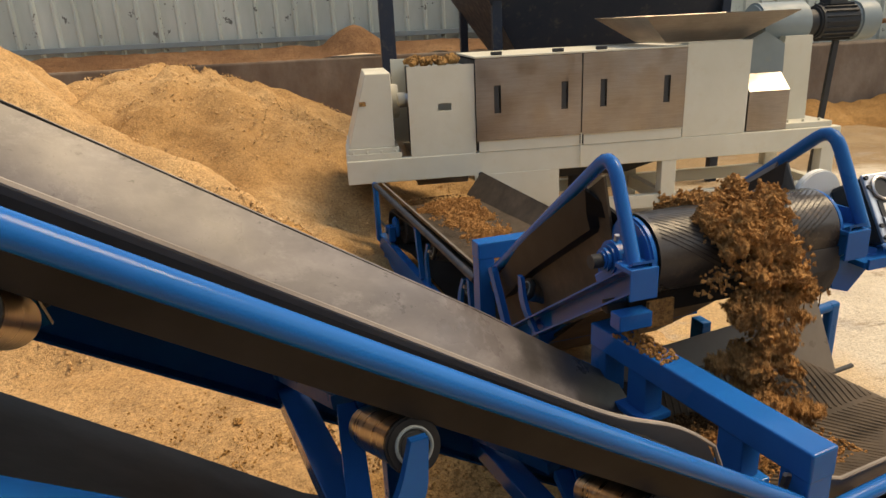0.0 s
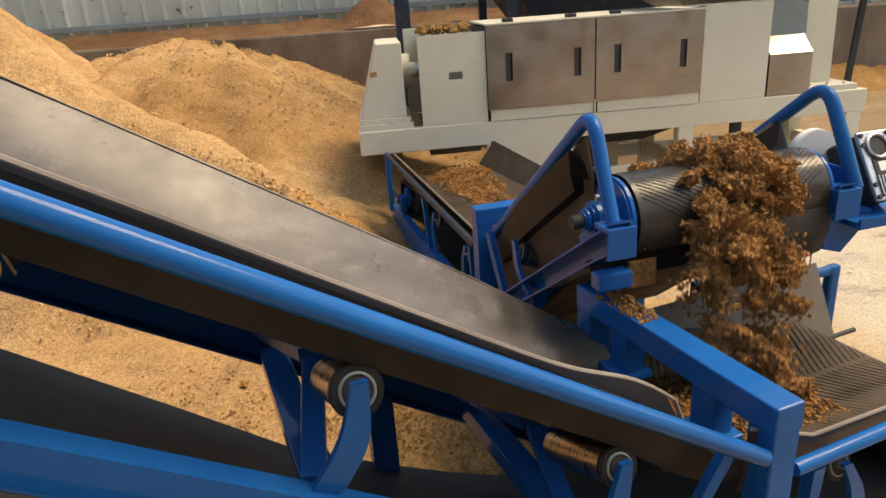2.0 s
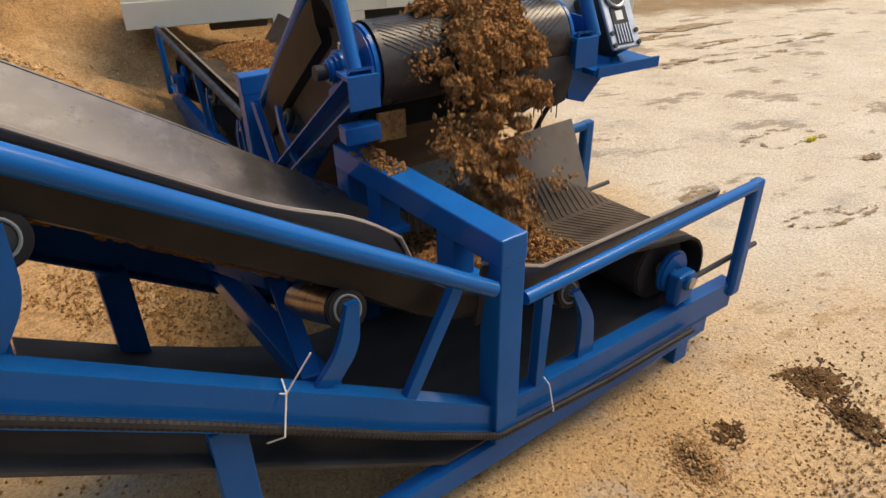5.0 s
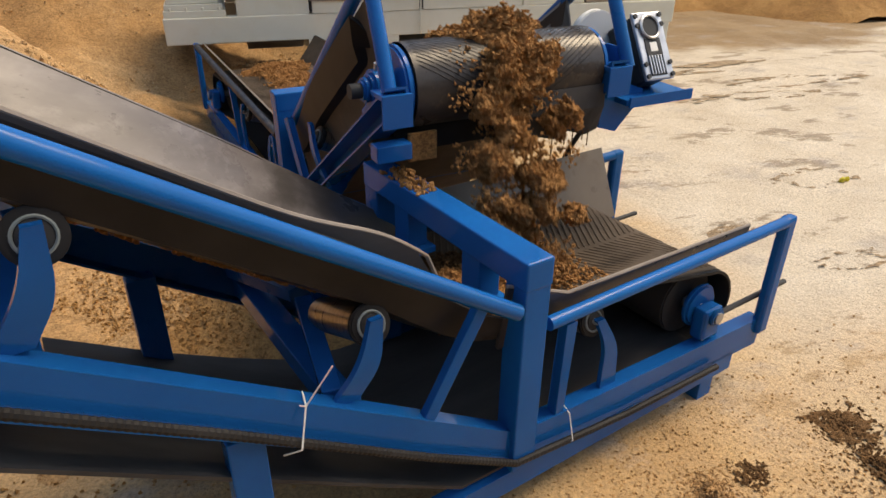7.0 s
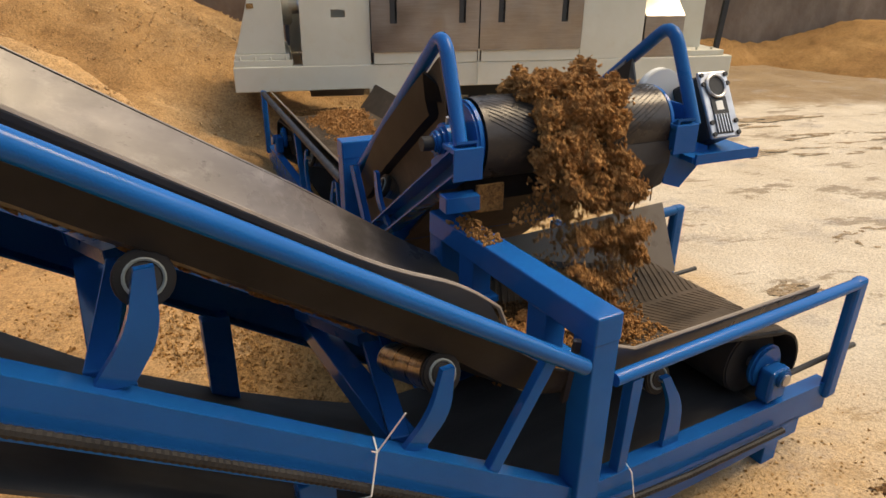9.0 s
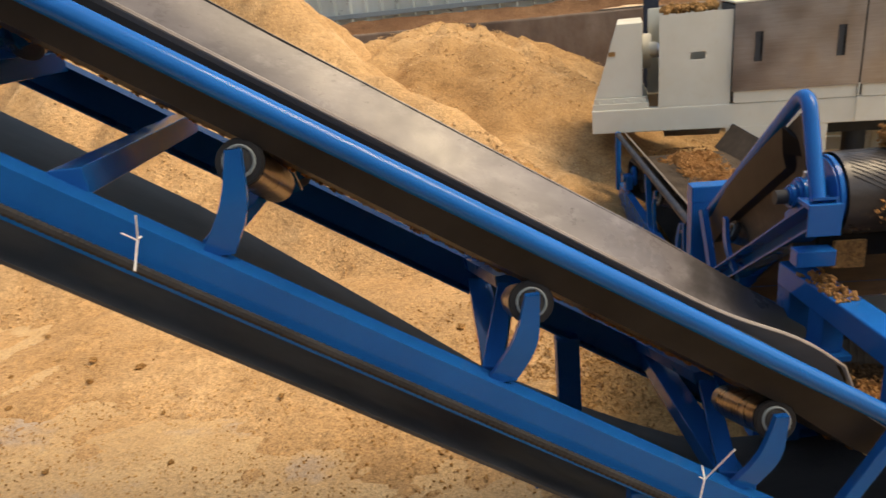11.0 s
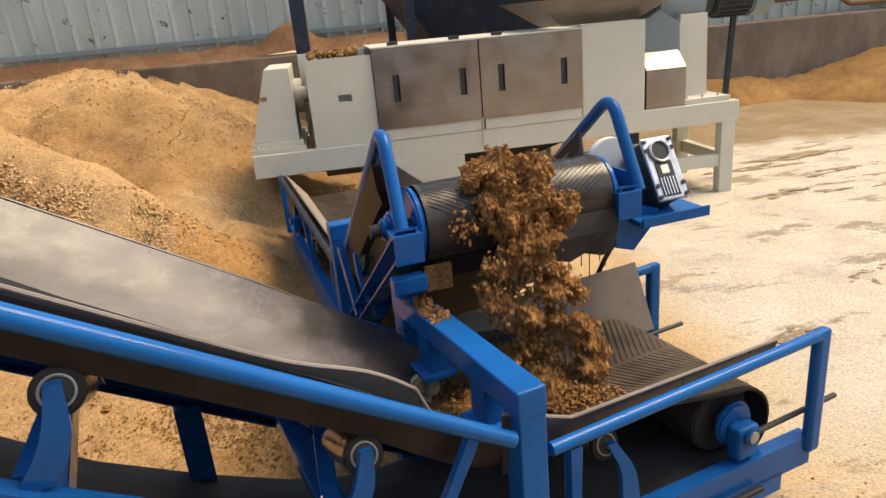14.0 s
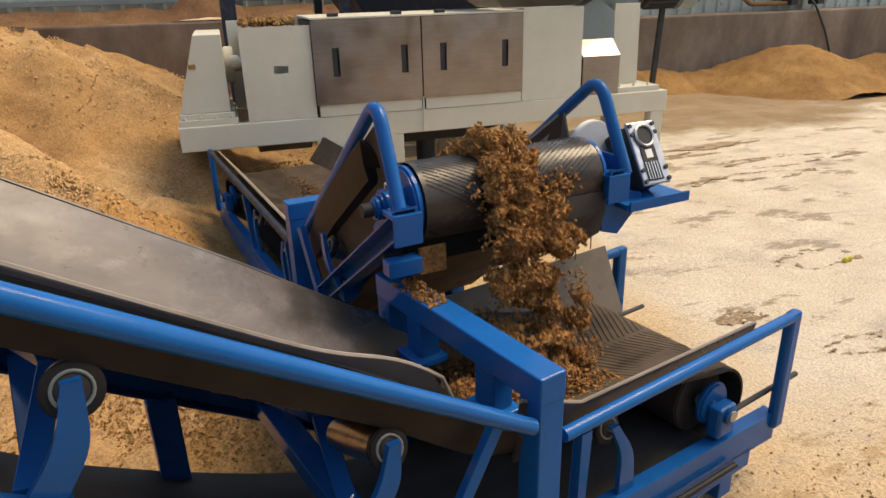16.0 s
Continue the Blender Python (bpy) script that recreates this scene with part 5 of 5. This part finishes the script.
def mud_patch(x, y, rx, ry, seed, ring=True, material=None):
    """A thin patch of wet mud with a ragged, partly hollow outline."""
    bm = bmesh.new()
    n = 44
    grid = {}
    for j in range(n + 1):
        for i in range(n + 1):
            a, b = -1.3 + 2.6 * i / n, -1.3 + 2.6 * j / n
            d = math.hypot(a, b) + 0.5 * fbm(a * 1.3 + seed, b * 1.3, seed, 4) + 0.3 * fbm(a * 4 + seed, b * 4, 2.0, 3)
            keep = (0.62 < d < 0.95) if ring else d < 0.85
            if keep and fbm(a * 3 + seed, b * 3, 9.0, 3) > -0.42:
                grid[i, j] = bm.verts.new((x + a * rx, y + b * ry, 0.007 + 0.010 * fbm(a * 6, b * 6, seed)))
    for (i, j), v in list(grid.items()):
        q = [grid.get(k) for k in ((i + 1, j), (i + 1, j + 1), (i, j + 1))]
        if all(q):
            bm.faces.new((v, *q))
    tagged(part("mud_patch", bm, material or MUD), "thin ragged patch of wet brown mud on the yard", "mud", kind="stuff")



MUD = sawdust("wet_mud", (0.24, 0.175, 0.115), (0.34, 0.26, 0.175), (0.44, 0.35, 0.25), 0.6)
for q, (x, y, rx, ry, ring) in enumerate(((4.45, 4.68, 0.34, 0.16, True), (3.30, 4.10, 0.20, 0.09, False), (3.75, 3.62, 0.32, 0.10, True), (4.75, 4.15, 0.14, 0.06, False), (6.5, 7.0, 0.9, 0.22, True), (5.6, 6.6, 0.8, 0.14, True),
                                          (6.2, 7.9, 0.7, 0.12, False), (7.6, 5.2, 0.5, 0.12, True), (5.4, 7.6, 0.6, 0.10, False))):
    mud_patch(x, y, rx, ry, q * 2.7 + 0.4, ring)
mud_patch(2.62, 2.62, 0.17, 0.12, 5.3, False, SPILL)
mud_patch(2.60, 2.40, 0.07, 0.13, 6.1, False, SPILL)
mud_patch(2.14, 2.52, 0.08, 0.07, 7.9, False, SPILL)
bm = bmesh.new()
lump(bm, (0, 0, 0.02), 0.03, 2.0, 0.02)
lump(bm, (0.05, 0.01, 0.015), 0.025, 3.0, 0.015)
tagged(part("plastic_scrap", bm, paint("yellow_plastic", (0.6, 0.5, 0.05), (0.5, 0.42, 0.05))), "small crumpled scrap of yellow plastic", "litter").location = (4.588, 4.537, 0)


# ---------------------------------------------------------------- what moves
SPEED = 0.62           # belts, metres a second


def pulp_path(lane, lift, reach):
    """Stations (seconds, place in the world) of a clump: along the short conveyor, over its drum, down, and up the long one."""
    out, t = [], 0.0

    def add(p, dt):
        nonlocal t
        t += dt
        out.append((t, p))
    y = 0.465 + lane
    add(B_POSE @ Vector((1.9, y, 0.565 + lift * 0.2)), 0.0)
    add(B_POSE @ Vector((1.0, y, 0.55 + lift * 0.2)), 0.9 / SPEED)
    add(B_POSE @ Vector((0.1, y, 0.55 + lift * 0.2)), 0.9 / SPEED)
    add(B_POSE @ Vector((-0.45, y, 0.90 + lift * 0.8)), 0.62 / SPEED)
    add(B_POSE @ Vector((-0.95, y, 1.24 + lift)), 0.60 / SPEED)
    add(B_POSE @ Vector((-1.13, y, 1.335 + lift)), 0.20 / SPEED)
    add(B_POSE @ Vector((-1.26, y, 1.28 + lift)), 0.15 / SPEED)
    p = B_POSE @ Vector((-1.26, y, 1.28 + lift))
    vel = (B_POSE.to_3x3() @ Vector((-1, 0, 0))) * reach
    vz = -0.5
    while p.z > 0.66:
        p = p + vel * 0.08 + Vector((0, 0, vz * 0.08 - 0.5 * 2.2 * 0.0064))
        vz -= 2.2 * 0.08
        add(p.copy(), 0.08)
    q = A_POSE.inverted() @ p
    yy = 0.39 + max(-0.08, min(0.10, (q.y - 0.42) * 0.4))
    add(A_POSE @ Vector((q.x, q.y * 0.7 + yy * 0.3, 0.60)), 0.06)
    add(A_POSE @ Vector((q.x - 0.03, q.y * 0.6 + yy * 0.4, 0.60)), 0.05)
    x = q.x - 0.03
    while x > -4.3:
        x -= 0.25 if x > -0.6 else 0.8
        side = 0.275 + (yy - 0.39) * 0.3 if x < 0.05 else yy
        add(A_POSE @ Vector((x, side, 0.62 if x > 0.0 else zg(x) - 0.150)), (0.25 if x > -0.5 else 0.95) / SPEED)
    add(A_POSE @ Vector((-4.9, 0.23, zg(-4.3) - 0.3)), 0.8)
    return out


def place_at(stations, t):
    if t <= stations[0][0]:
        return stations[0][1]
    for (a, p), (b, q) in zip(stations, stations[1:]):
        if t <= b:
            return p.lerp(q, (t - a) / (b - a))
    return stations[-1][1]


def motions():
    rnd = random.Random(4)
    rate = 165.0
    lead = 5.4                     # seconds from the press to the drum
    n = int((16.0 + 2.0) * rate)
    for i in range(n):
        drop = -1.2 + i / rate + rnd.uniform(-0.05, 0.05)       # when it tips over the drum
        lane = max(-0.19, min(0.15, rnd.gauss(-0.015, 0.082)))
        lift = max(-0.01, rnd.gauss(0.008, 0.022)) * (1 - (lane / 0.3) ** 2)
        st = pulp_path(lane, lift, rnd.uniform(0.10, 0.42))
        t0 = drop - lead
        big = i % 5 < 3
        loose = i % 2 == 1
        if loose:
            lane = max(-0.22, min(0.22, rnd.gauss(0.0, 0.10)))
            lift = -0.045
            st = pulp_path(lane, lift, rnd.uniform(0.02, 0.46))
        mesh = SPRAYS[rnd.randrange(5)] if loose else CLUMPS[rnd.randrange(6) if big else 6 + rnd.randrange(4)]
        ob = tagged(new("pulp_clump", mesh), "ragged clump of wet brown fibrous pulp", "pulp", kind="stuff")
        s0 = [rnd.uniform(-80, 80), rnd.uniform(-80, 80), rnd.uniform(-180, 180)]
        s1 = [-s0[0], 33.7 - s0[1], 16.5 - s0[2]]
        times = sorted({0.0, 16.0, *[round(t0 + a, 3) for a, _ in st if 0 < t0 + a < 16]})
        rows = []
        last = -1
        for t in times:
            if frame(t) == last:
                continue
            last = frame(t)
            p = place_at(st, t - t0)
            k = max(0.0, min(1.0, (t - drop) / 0.75))
            rows.append((t, pose(*p, *[a + b * k for a, b in zip(s0, s1)])))
        walk(ob, rows)
    # rollers turn with the belt
    step = math.degrees(SPEED / 0.047)
    for r, m, x in ROLLERS:
        r.matrix_basis = m
    for r, m, x in ROLLERS[:4]:
        rows, t, k = [], 0.0, 0
        while t < 16.0:
            rows.append((t, m @ pose(0, 0, 0, 0, step * t, 0)))
            t += 0.1
        rows.append((16.0, m @ pose(0, 0, 0, 0, step * 16.0, 0)))
        walk(r, rows)


motions()
